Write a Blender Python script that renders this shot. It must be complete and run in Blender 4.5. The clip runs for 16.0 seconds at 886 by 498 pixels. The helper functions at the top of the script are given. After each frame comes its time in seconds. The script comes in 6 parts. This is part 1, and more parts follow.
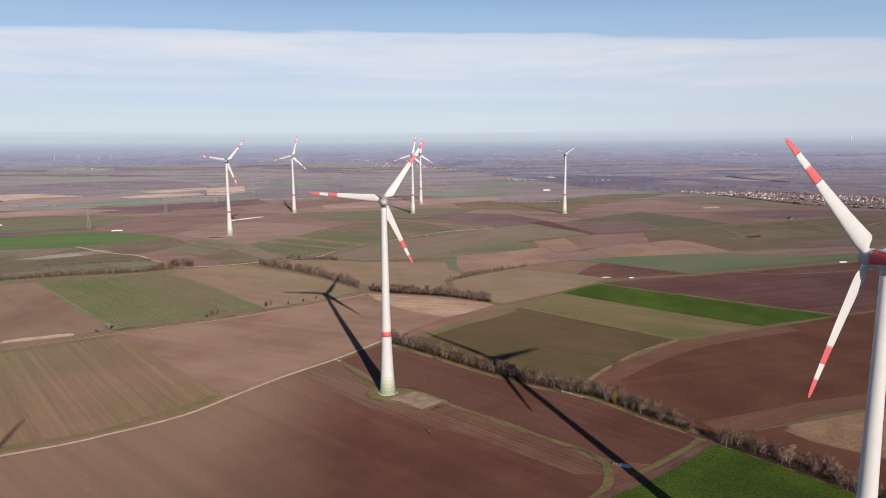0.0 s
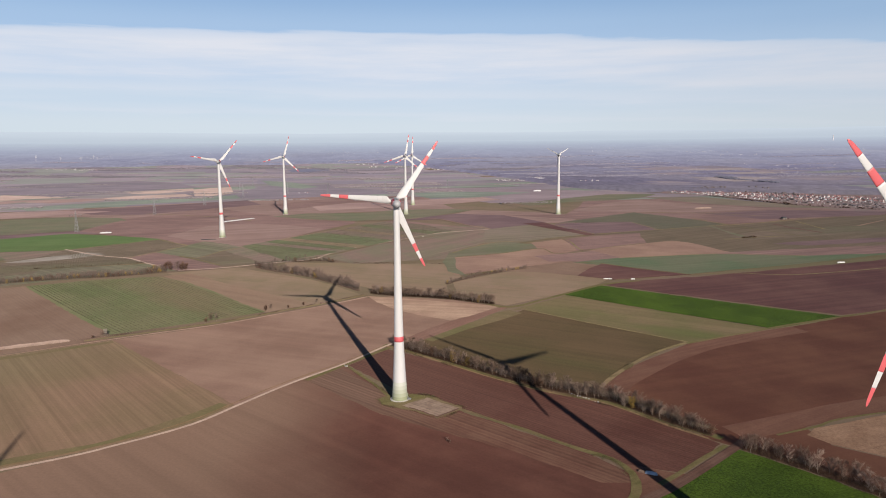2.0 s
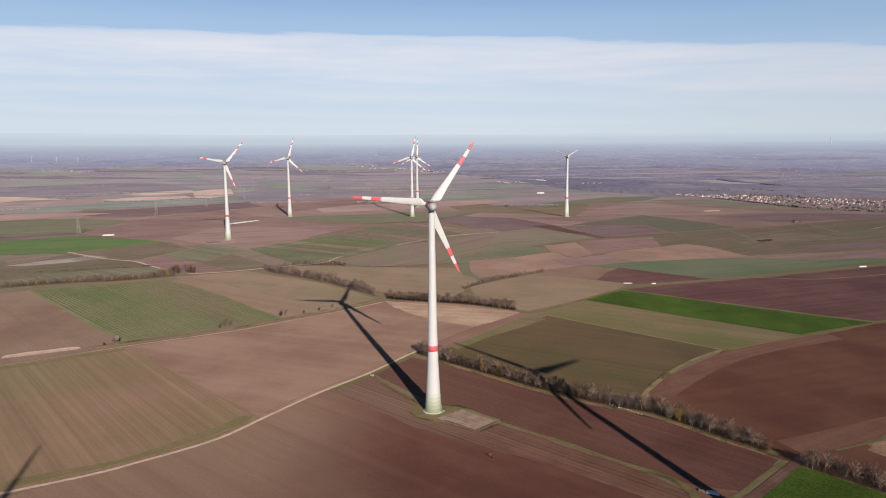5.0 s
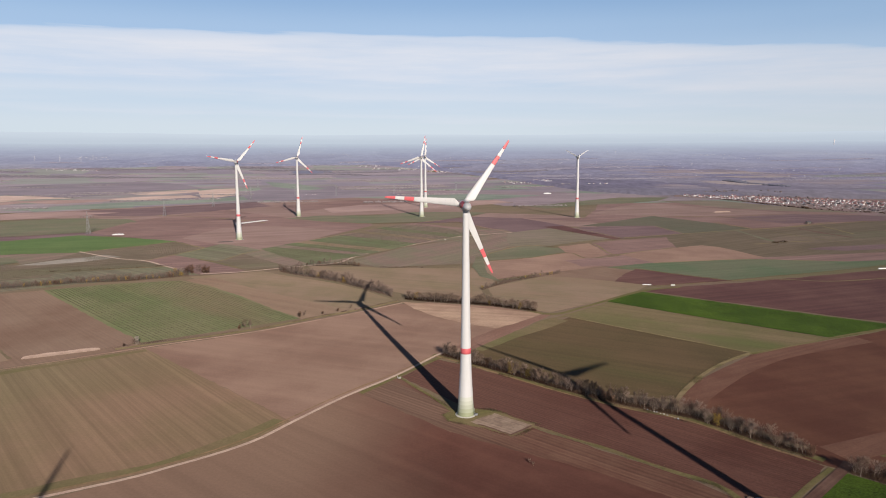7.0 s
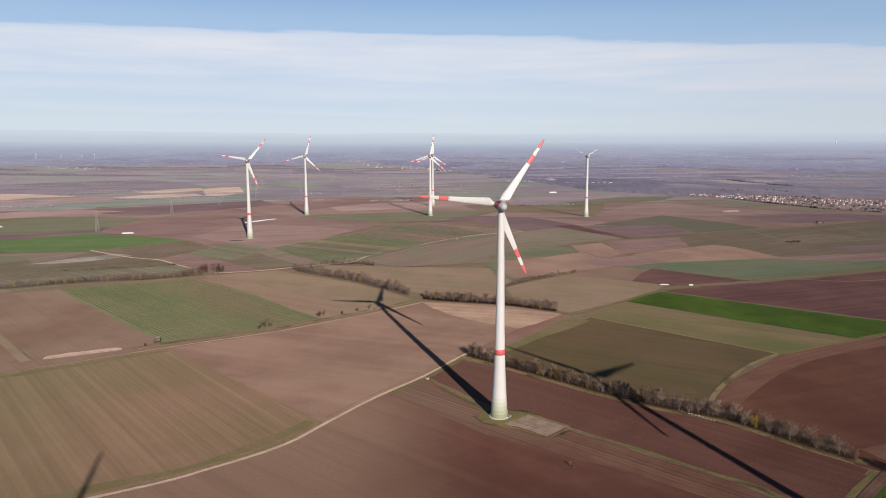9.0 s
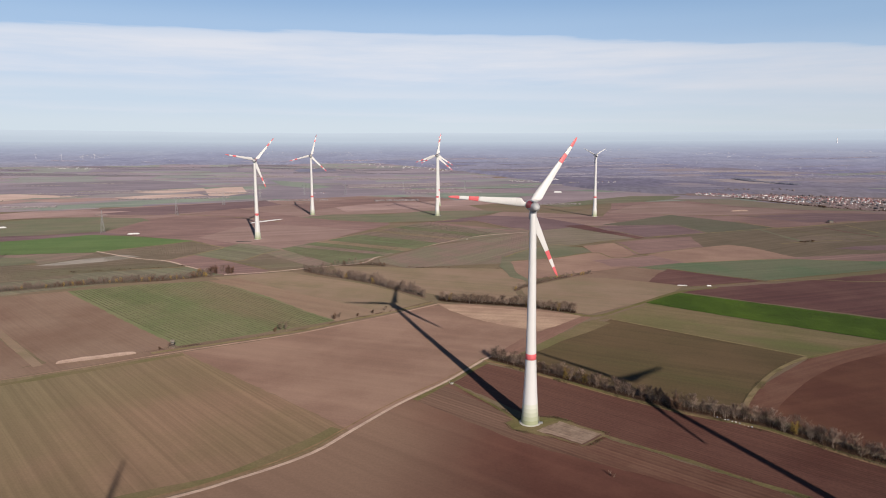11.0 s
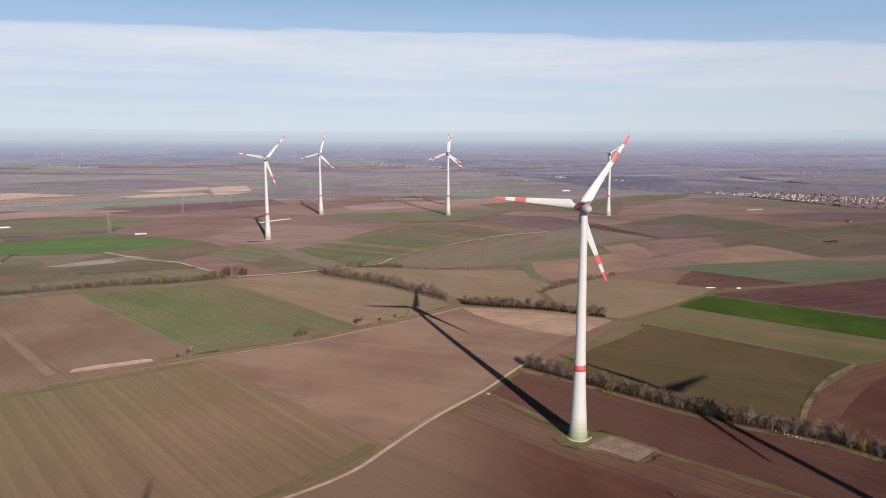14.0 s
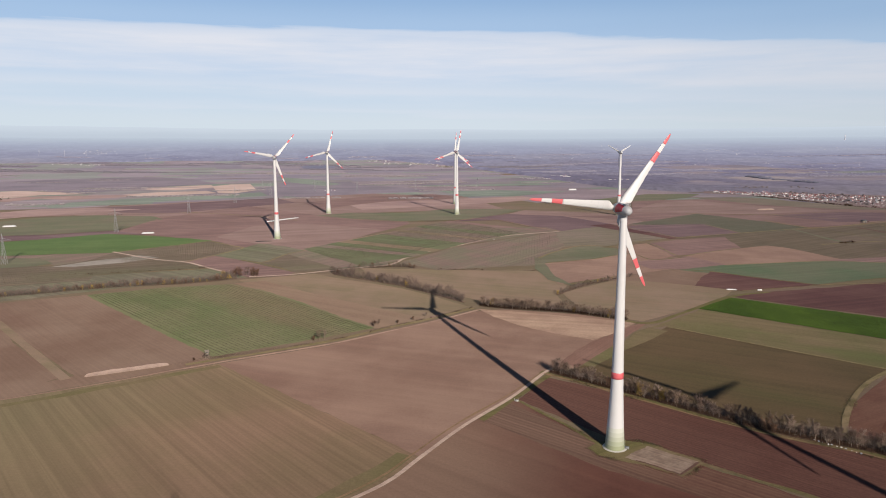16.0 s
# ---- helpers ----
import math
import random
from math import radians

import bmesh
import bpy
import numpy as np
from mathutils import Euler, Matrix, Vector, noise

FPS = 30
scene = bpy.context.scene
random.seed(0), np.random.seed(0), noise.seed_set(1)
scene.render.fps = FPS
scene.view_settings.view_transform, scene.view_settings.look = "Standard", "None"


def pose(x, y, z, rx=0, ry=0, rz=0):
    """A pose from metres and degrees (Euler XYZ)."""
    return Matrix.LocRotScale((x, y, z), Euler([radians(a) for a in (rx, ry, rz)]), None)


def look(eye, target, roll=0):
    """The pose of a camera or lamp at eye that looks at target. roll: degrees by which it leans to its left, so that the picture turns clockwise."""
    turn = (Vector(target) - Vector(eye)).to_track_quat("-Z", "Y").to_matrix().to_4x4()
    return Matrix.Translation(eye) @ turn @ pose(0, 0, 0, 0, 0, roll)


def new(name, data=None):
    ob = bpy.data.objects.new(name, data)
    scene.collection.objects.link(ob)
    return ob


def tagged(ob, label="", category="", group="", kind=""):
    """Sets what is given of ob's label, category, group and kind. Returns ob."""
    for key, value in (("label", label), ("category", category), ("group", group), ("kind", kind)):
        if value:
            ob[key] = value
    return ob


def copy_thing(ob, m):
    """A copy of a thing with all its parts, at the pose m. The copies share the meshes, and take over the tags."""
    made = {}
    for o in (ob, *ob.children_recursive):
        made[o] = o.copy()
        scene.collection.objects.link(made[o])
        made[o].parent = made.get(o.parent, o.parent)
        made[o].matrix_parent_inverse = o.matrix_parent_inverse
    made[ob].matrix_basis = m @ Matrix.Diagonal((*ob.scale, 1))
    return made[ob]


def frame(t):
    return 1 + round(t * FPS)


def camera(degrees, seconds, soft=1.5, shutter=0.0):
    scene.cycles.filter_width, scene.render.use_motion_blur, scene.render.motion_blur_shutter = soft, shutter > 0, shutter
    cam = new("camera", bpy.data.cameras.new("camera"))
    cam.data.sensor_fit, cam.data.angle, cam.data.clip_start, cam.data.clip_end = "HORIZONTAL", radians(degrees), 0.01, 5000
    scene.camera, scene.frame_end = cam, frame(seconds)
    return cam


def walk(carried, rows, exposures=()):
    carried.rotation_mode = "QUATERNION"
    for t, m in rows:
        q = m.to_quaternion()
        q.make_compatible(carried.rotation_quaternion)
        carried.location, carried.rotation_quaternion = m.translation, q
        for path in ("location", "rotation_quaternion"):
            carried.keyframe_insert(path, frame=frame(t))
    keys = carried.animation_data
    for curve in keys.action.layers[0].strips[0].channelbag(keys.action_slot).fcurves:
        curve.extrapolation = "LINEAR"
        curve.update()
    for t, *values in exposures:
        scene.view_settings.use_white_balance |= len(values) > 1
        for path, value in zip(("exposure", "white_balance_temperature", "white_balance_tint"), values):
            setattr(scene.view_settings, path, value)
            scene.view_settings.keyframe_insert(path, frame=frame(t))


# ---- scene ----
cam = camera(67.4, 16.0, soft=1.0)
PATH = [
    (0, (34.848, -283.377, 107.359), (34.785, -281.4, 107.066), -0.5),
    (0.5, (31.6, -282.046, 107.548), (31.55, -280.068, 107.255), -0.4),
    (1, (28.632, -280.626, 107.36), (28.592, -278.648, 107.067), -0.4),
    (1.5, (25.667, -279.019, 107.173), (25.637, -277.04, 106.882), -0.5),
    (2, (22.408, -277.333, 107.553), (22.39, -275.354, 107.261), -0.5),
    (2.5, (19.786, -274.84, 107.299), (19.776, -272.862, 107.008), -0.5),
    (3, (16.784, -272.701, 107.348), (16.779, -270.723, 107.057), -0.5),
    (5.5, (2.246, -262.96, 106.858), (2.242, -260.981, 106.573), -0.3),
    (6, (-1.113, -261.824, 106.842), (-1.118, -259.845, 106.557), -0.2),
    (6.5, (-4.61, -260.58, 106.733), (-4.614, -258.6, 106.448), -0.2),
    (7, (-8.174, -259.764, 106.563), (-8.178, -257.784, 106.278), -0.2),
    (7.5, (-11.788, -259.396, 106.622), (-11.791, -257.416, 106.336), -0.2),
    (8, (-15.314, -258.655, 106.593), (-15.318, -256.676, 106.304), -0.1),
    (8.5, (-18.963, -257.995, 106.792), (-18.964, -256.016, 106.502), -0.1),
    (9, (-22.221, -256.937, 106.756), (-22.222, -254.958, 106.467), -0.1),
    (11.5, (-36.792, -246.497, 106.438), (-36.789, -244.518, 106.147), -0.2),
    (12, (-39.51, -243.888, 106.544), (-39.506, -241.91, 106.251), -0.2),
    (12.5, (-42.294, -241.38, 106.577), (-42.289, -239.402, 106.283), -0.2),
    (13, (-44.707, -238.579, 106.55), (-44.704, -236.601, 106.256), -0.3),
    (13.5, (-47.435, -236.007, 106.521), (-47.431, -234.029, 106.227), -0.2),
    (14, (-50.098, -233.4, 106.475), (-50.095, -231.422, 106.18), -0.2),
    (14.5, (-52.766, -231.258, 106.485), (-52.763, -229.28, 106.189), -0.2),
    (15, (-55.682, -228.954, 106.542), (-55.679, -226.977, 106.244), -0.2),
    (15.5, (-58.697, -226.634, 106.685), (-58.694, -224.657, 106.386), -0.1),
    (16, (-61.595, -224.626, 106.91), (-61.593, -222.649, 106.61), -0.1),
]
walk(cam, [(t, look(eye, target, roll)) for t, eye, target, roll in PATH])

# ---- world, sun ----
SUN_EL, SUN_AZ = radians(22.1), radians(160.8)  # azimuth clockwise from +y
sun_dir = Vector((math.sin(SUN_AZ) * math.cos(SUN_EL), math.cos(SUN_AZ) * math.cos(SUN_EL), math.sin(SUN_EL)))
world = bpy.data.worlds.new("sky")
scene.world = world
world.use_nodes = True


def build_sky(tree):
    """A clear winter sky with pale haze low down and a thin veil of cirrus over it."""
    n, l = tree.nodes, tree.links
    n.clear()

    def ramp(fac, stops):
        r = n.new("ShaderNodeValToRGB")
        r.color_ramp.interpolation = "EASE"
        e = r.color_ramp.elements
        e[0].position, e[0].color = stops[0][0], (*stops[0][1], 1)
        e[1].position, e[1].color = stops[-1][0], (*stops[-1][1], 1)
        for p, c in stops[1:-1]:
            e.new(p).color = (*c, 1)
        l.new(fac, r.inputs[0])
        return r.outputs[0]

    out, bg = n.new("ShaderNodeOutputWorld"), n.new("ShaderNodeBackground")
    sky = n.new("ShaderNodeTexSky")
    sky.sky_type, sky.sun_disc = "NISHITA", False
    sky.sun_elevation, sky.sun_rotation = SUN_EL, SUN_AZ
    sky.air_density, sky.dust_density, sky.ozone_density, sky.altitude = 0.6, 0.0, 2.0, 200
    co = n.new("ShaderNodeTexCoord")
    sep = n.new("ShaderNodeSeparateXYZ")
    l.new(co.outputs["Generated"], sep.inputs[0])
    # streaks: noise drawn out along the horizon
    mp = n.new("ShaderNodeMapping")
    mp.inputs["Scale"].default_value = (2.6, 2.6, 30)
    mp.inputs["Rotation"].default_value = (0, radians(-1.0), 0)
    l.new(co.outputs["Generated"], mp.inputs[0])
    streak = n.new("ShaderNodeTexNoise")
    streak.inputs["Scale"].default_value, streak.inputs["Detail"].default_value = 1.6, 9
    streak.inputs["Roughness"].default_value = 0.56
    l.new(mp.outputs[0], streak.inputs["Vector"])
    wob = n.new("ShaderNodeMath")
    wob.operation = "MULTIPLY_ADD"
    wob.inputs[1].default_value, wob.inputs[2].default_value = 0.04, -0.0145
    l.new(streak.outputs[0], wob.inputs[0])
    # the cloud sheet's rims run straight across the land: height over distance along y
    ahead = n.new("ShaderNodeMath")
    ahead.operation = "ABSOLUTE"
    l.new(sep.outputs["Y"], ahead.inputs[0])
    least = n.new("ShaderNodeMath")
    least.operation = "MAXIMUM"
    least.inputs[1].default_value = 0.3
    l.new(ahead.outputs[0], least.inputs[0])
    lean = n.new("ShaderNodeMath")
    lean.operation = "MULTIPLY_ADD"
    lean.inputs[1].default_value = 0.03
    l.new(sep.outputs["X"], lean.inputs[0])
    l.new(sep.outputs["Z"], lean.inputs[2])
    tilt = n.new("ShaderNodeMath")
    tilt.operation = "DIVIDE"
    l.new(lean.outputs[0], tilt.inputs[0])
    l.new(least.outputs[0], tilt.inputs[1])
    high = n.new("ShaderNodeMath")
    l.new(tilt.outputs[0], high.inputs[0])
    l.new(wob.outputs[0], high.inputs[1])
    # pale haze that thins out upwards
    haze = ramp(sep.outputs["Z"], HAZE)
    much = ramp(sep.outputs["Z"], ((0.0, (0.96,) * 3), (0.3, (0.85,) * 3), (0.6, (0.0,) * 3)))
    low = mix_node(n, l, much, sky.outputs[0], haze)
    veil = ramp(high.outputs[0], VEIL)
    fibre = n.new("ShaderNodeMapRange")
    fibre.inputs["From Min"].default_value, fibre.inputs["From Max"].default_value = 0.3, 0.66
    fibre.inputs["To Min"].default_value, fibre.inputs["To Max"].default_value = 0.62, 1.1
    l.new(streak.outputs[0], fibre.inputs[0])
    fac = n.new("ShaderNodeMath")
    fac.operation = "MULTIPLY"
    l.new(veil, fac.inputs[0])
    l.new(fibre.outputs[0], fac.inputs[1])
    # the sky is deeper towards the quarter at right angles to the sun
    side = n.new("ShaderNodeMapRange")
    side.interpolation_type = "SMOOTHSTEP"
    for key, v in (("From Min", -0.05), ("From Max", 0.75), ("To Min", 1.0), ("To Max", 0.87)):
        side.inputs[key].default_value = v
    l.new(sep.outputs["X"], side.inputs[0])
    deep = n.new("ShaderNodeCombineColor")
    for k in range(3):
        l.new(side.outputs[0], deep.inputs[k])
    l.new(mix_node(n, l, 1.0, mix_node(n, l, fac.outputs[0], low, CLOUD), deep.outputs[0], "MULTIPLY"), bg.inputs["Color"])
    bg.inputs["Strength"].default_value = SKY
    l.new(bg.outputs[0], out.inputs[0])


def mix_node(n, l, fac, a, b, mode="MIX"):
    m = n.new("ShaderNodeMix")
    m.data_type, m.blend_type = "RGBA", mode
    for key, v in (("Factor", fac), ("A", a), ("B", b)):
        if isinstance(v, (tuple, float, int)):
            m.inputs[key].default_value = (*v, 1) if isinstance(v, tuple) else v
        else:
            l.new(v, m.inputs[key])
    return m.outputs["Result"]


SKY, BRIGHT = 0.05, 19.9
HAZE = tuple((p, tuple(v * BRIGHT for v in c)) for p, c in (
    (0.0, (0.66, 0.74, 0.81)), (0.035, (0.66, 0.745, 0.82)), (0.075, (0.59, 0.71, 0.84)), (0.12, (0.47, 0.64, 0.86)), (0.17, (0.39, 0.57, 0.82)), (0.22, (0.31, 0.49, 0.76)), (0.26, (0.27, 0.44, 0.72)), (0.36, (0.17, 0.31, 0.56)), (0.6, (0.07, 0.15, 0.34))))
VEIL = tuple((p, (v, v, v)) for p, v in ((0.0, 0.0), (0.04, 0.12), (0.05, 0.1), (0.058, 0.38), (0.067, 0.17), (0.078, 0.3), (0.087, 0.56), (0.1, 0.4), (0.118, 0.78), (0.14, 0.94), (0.16, 0.97), (0.169, 0.8), (0.176, 0.08), (0.24, 0.0)))
CLOUD = tuple(v * BRIGHT for v in (0.74, 0.77, 0.85))
build_sky(world.node_tree)
sun = new("sun", bpy.data.lights.new("sun", "SUN"))
sun.data.energy, sun.data.angle, sun.data.color = 5.0, radians(0.53), (1.0, 0.888, 0.765)
sun.matrix_world = look(sun_dir * 500, (0, 0, 0))
scene.view_settings.exposure = 0.0

# ---- the lie of the land ----
EYE = Vector((-15, -255))
NEAR_Y = (-6000, 150, 300, 480, 700, 1000, 1500, 2200, 3200, 4000, 4900)
NEAR_Z = (0, 0, 5, 12, 15, 15, 17, 30, 75, 125, 190)


def smooth(a, b, v):
    v = min(max((v - a) / (b - a), 0), 1)
    return v * v * (3 - 2 * v)


# the slopes pass into one another over about eighty metres
LIE_Q = np.arange(-200, 5200, 8.0)
LIE_Z = np.convolve(np.interp(np.concatenate([LIE_Q[:1] - 8 * np.arange(5, 0, -1), LIE_Q, LIE_Q[-1:] + 8 * np.arange(1, 6)]), NEAR_Y, NEAR_Z), np.ones(11) / 11, "valid")


def terrain(x, y):
    """Height of the ground: level fields, a gentle rise, and a far plain raised to fit the camera's horizon."""
    q = math.hypot(y, 0.35 * x) if y > 0 else 0
    r = math.hypot(x, y + 255) - 255
    s = smooth(900, 2000, r)
    return float(np.interp(q * (1 - s) + r * s, LIE_Q, LIE_Z))


def over(x, y, lift):
    """A sheet laid on the land, clear of the sheets beneath it."""
    return terrain(x, y) + lift


# ---- materials ----
def nodes(name):
    m = bpy.data.materials.new(name)
    m.use_nodes = True
    t = m.node_tree
    return m, t.nodes, t.links, t.nodes["Principled BSDF"]


def noise_node(n, l, vec, scale, detail=5, rough=0.55):
    t = n.new("ShaderNodeTexNoise")
    t.inputs["Scale"].default_value, t.inputs["Detail"].default_value = scale, detail
    t.inputs["Roughness"].default_value = rough
    if vec:
        l.new(vec, t.inputs["Vector"])
    return t.outputs["Fac"]


def ramp_node(n, l, fac, lo, hi, a, b):
    r = n.new("ShaderNodeMapRange")
    r.interpolation_type = "SMOOTHSTEP"
    for k, v in (("From Min", lo), ("From Max", hi), ("To Min", a), ("To Max", b)):
        r.inputs[k].default_value = v
    l.new(fac, r.inputs[0])
    return r.outputs[0]


def world_place(n, l):
    return n.new("ShaderNodeNewGeometry").outputs["Position"]


def turned(n, l, vec, degrees, scale):
    mp = n.new("ShaderNodeMapping")
    mp.vector_type = "TEXTURE"
    mp.inputs["Rotation"].default_value = (0, 0, radians(degrees))
    mp.inputs["Scale"].default_value = scale
    l.new(vec, mp.inputs[0])
    return mp.outputs[0]


TONE = (1.395, 1.34, 1.35)


def land(name, main, other, rows, streak=0.5, pitch=2.2, patch=45, third=None, bump=0.22, grain_size=0.9, grain_depth=0.11, drift=None, furrow=None):
    """A field: soil or crop in two tones, streaked along the rows (degrees from +x), with damp patches and clods."""
    main, other, third = (c and tuple(v * k for v, k in zip(c, TONE)) for c in (main, other, third))
    m, n, l, b = nodes(name)
    p = world_place(n, l)
    lines = noise_node(n, l, turned(n, l, p, rows, (260, pitch, 50)), 1.0, 4, 0.6)
    wide = noise_node(n, l, turned(n, l, p, rows, (500, pitch * 6, 50)), 1.0, 3, 0.5)
    big = noise_node(n, l, p, 1 / patch, 6, 0.6)
    fine = noise_node(n, l, p, grain_size, 6, 0.7)
    c = mix_node(n, l, ramp_node(n, l, big, 0.36, 0.64, 0, 1), main, other)
    if drift:
        x0, x1, tone = drift
        sx = n.new("ShaderNodeSeparateXYZ")
        l.new(p, sx.inputs[0])
        go = n.new("ShaderNodeMath")
        go.operation = "MULTIPLY_ADD"
        go.inputs[1].default_value = 60
        l.new(noise_node(n, l, p, 1 / 70, 4), go.inputs[0])
        l.new(sx.outputs["X"], go.inputs[2])
        c = mix_node(n, l, ramp_node(n, l, go.outputs[0], x0 + 30, x1 + 30, 1, 0), c, tone)
    if third:
        c = mix_node(n, l, ramp_node(n, l, noise_node(n, l, turned(n, l, p, rows, (300, 60, 60)), 1.0, 5), 0.5, 0.68, 0, 0.8), c, third)
    dark = ramp_node(n, l, lines, 0.3, 0.7, 1 - 0.4 * streak, 1 + 0.36 * streak)
    dark2 = ramp_node(n, l, wide, 0.3, 0.7, 1 - 0.2 * streak, 1 + 0.2 * streak)
    grain = ramp_node(n, l, fine, 0.3, 0.7, 1 - grain_depth, 1 + grain_depth)
    tones = [dark, dark2, grain]
    if furrow:
        # drill lines or furrows at an even distance, stronger here and weaker there
        period, depth = furrow
        sy = n.new("ShaderNodeSeparateXYZ")
        l.new(turned(n, l, p, rows, (1, period / (2 * math.pi), 1)), sy.inputs[0])
        shake = n.new("ShaderNodeMath")
        shake.operation = "MULTIPLY_ADD"
        shake.inputs[1].default_value = 5.0
        l.new(noise_node(n, l, p, 1 / 14, 3), shake.inputs[0])
        l.new(sy.outputs["Y"], shake.inputs[2])
        wave = n.new("ShaderNodeMath")
        wave.operation = "SINE"
        l.new(shake.outputs[0], wave.inputs[0])
        ease = n.new("ShaderNodeMath")
        ease.operation = "MULTIPLY"
        l.new(wave.outputs[0], ease.inputs[0])
        l.new(ramp_node(n, l, noise_node(n, l, p, 1 / 22, 5, 0.65), 0.35, 0.65, 0.1, 1), ease.inputs[1])
        tones.append(ramp_node(n, l, ease.outputs[0], -1, 1, 1 - depth, 1 + depth))
    for f in tones:
        comb = n.new("ShaderNodeCombineColor")
        for k in range(3):
            l.new(f, comb.inputs[k])
        c = mix_node(n, l, 1.0, c, comb.outputs[0], "MULTIPLY")
    l.new(c, b.inputs["Base Color"])
    b.inputs["Roughness"].default_value, b.inputs["Specular IOR Level"].default_value = 0.95, 0.15
    b.inputs["Diffuse Roughness"].default_value = 1.0
    bp = n.new("ShaderNodeBump")
    bp.inputs["Strength"].default_value, bp.inputs["Distance"].default_value = bump, 0.25
    l.new(fine, bp.inputs["Height"])
    l.new(bp.outputs[0], b.inputs["Normal"])
    return m


def paint(name, color, rough=0.4, dirt=0.12, size=0.7, metal=0.0, dirt_color=(0.3, 0.28, 0.24)):
    """Paint or sheet with faint streaks and stains."""
    m, n, l, b = nodes(name)
    co = n.new("ShaderNodeTexCoord").outputs["Object"]
    mp = n.new("ShaderNodeMapping")
    mp.inputs["Scale"].default_value = (1, 1, 0.12)
    l.new(co, mp.inputs[0])
    run = noise_node(n, l, mp.outputs[0], size, 6, 0.6)
    blot = noise_node(n, l, co, size * 0.35, 4)
    c = mix_node(n, l, ramp_node(n, l, run, 0.5, 0.78, 0, dirt), color, dirt_color)
    c = mix_node(n, l, ramp_node(n, l, blot, 0.4, 0.7, 0, dirt * 0.6), c, dirt_color)
    l.new(c, b.inputs["Base Color"])
    l.new(ramp_node(n, l, run, 0.3, 0.7, rough - 0.06, rough + 0.12), b.inputs["Roughness"])
    b.inputs["Metallic"].default_value = metal
    return m


def growth(name, colors, rough=0.85):
    """Twigs, bark, leaves: tones that differ from piece to piece."""
    m, n, l, b = nodes(name)
    isl = n.new("ShaderNodeNewGeometry").outputs["Random Per Island"]
    obj = n.new("ShaderNodeObjectInfo").outputs["Random"]
    r = n.new("ShaderNodeValToRGB")
    e = r.color_ramp.elements
    e[0].color, e[1].color = (*colors[0], 1), (*colors[-1], 1)
    for i, col in enumerate(colors[1:-1], 1):
        e.new(i / (len(colors) - 1)).color = (*col, 1)
    l.new(isl, r.inputs[0])
    hsv = n.new("ShaderNodeHueSaturation")
    l.new(r.outputs[0], hsv.inputs["Color"])
    l.new(ramp_node(n, l, obj, 0, 1, 0.7, 1.35), hsv.inputs["Value"])
    l.new(hsv.outputs[0], b.inputs["Base Color"])
    b.inputs["Roughness"].default_value, b.inputs["Specular IOR Level"].default_value = rough, 0.2
    return m


WHITE = paint("white_paint", (0.62, 0.61, 0.61), 0.4, 0.1)
RED = paint("red_paint", (0.62, 0.115, 0.13), 0.42, 0.08)
DEEPRED = paint("deep_red_paint", (0.42, 0.03, 0.045), 0.42, 0.08)
GREY = paint("grey_shell", (0.43, 0.43, 0.445), 0.5, 0.3)
DARK = paint("dark_metal", (0.06, 0.06, 0.065), 0.6, 0.2)
GREENS = [paint("green_paint", tuple(a + (b - a) * k / 4 for a, b in zip((0.3, 0.325, 0.2), (0.57, 0.58, 0.51))), 0.45, 0.1) for k in range(5)]
CONCRETE = paint("concrete", (0.5, 0.48, 0.44), 0.85, 0.35)
STEEL = paint("galvanised_steel", (0.3, 0.3, 0.31), 0.55, 0.2, metal=0.3)
TARP = paint("white_tarpaulin", (0.66, 0.66, 0.66), 0.5, 0.15)
BLUETARP = paint("pale_blue_tarpaulin", (0.36, 0.41, 0.5), 0.5, 0.15)
HEAPBLACK = paint("heap_black", (0.03, 0.03, 0.035), 0.5, 0.2)
GLASS = paint("dark_glass", (0.03, 0.035, 0.045), 0.12, 0.05)
WOODMAT = paint("weathered_wood", (0.24, 0.2, 0.16), 0.85, 0.3)
PLASTERS = [paint("plaster", c, 0.85, 0.15) for c in ((0.72, 0.7, 0.71), (0.6, 0.57, 0.58), (0.42, 0.38, 0.39))]
ROOFS = [paint("roof_tiles", c, 0.85, 0.3) for c in ((0.25, 0.11, 0.112), (0.22, 0.11, 0.115), (0.19, 0.16, 0.175), (0.28, 0.145, 0.145))]
BARK = growth("pale_bark", [(0.19, 0.145, 0.112), (0.31, 0.25, 0.2), (0.24, 0.19, 0.15)])
TWIGS = growth("bare_twigs", [(0.106, 0.069, 0.053), (0.16, 0.109, 0.085), (0.206, 0.146, 0.116), (0.132, 0.088, 0.068)])
# lighter copy of TWIGS: light and haze of far crowns painted in
FARTWIGS = growth("hazed_far_twigs", [(0.185, 0.127, 0.109), (0.255, 0.182, 0.158), (0.31, 0.232, 0.2), (0.218, 0.152, 0.131)])
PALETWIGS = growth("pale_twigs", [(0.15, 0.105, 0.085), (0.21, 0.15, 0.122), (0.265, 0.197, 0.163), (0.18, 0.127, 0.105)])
RUSSET = growth("russet_leaves", [(0.11, 0.062, 0.045), (0.2, 0.11, 0.072), (0.25, 0.155, 0.1)])
YELLOW = growth("yellow_leaves", [(0.22, 0.15, 0.05), (0.36, 0.24, 0.06), (0.18, 0.12, 0.05)])
FARSCRUB = growth("russet_scrub", [(0.1, 0.065, 0.052), (0.155, 0.103, 0.082), (0.205, 0.14, 0.112)])
TUFTS = growth("grass_tufts", [(0.085, 0.08, 0.032), (0.12, 0.1, 0.05), (0.15, 0.115, 0.07)])
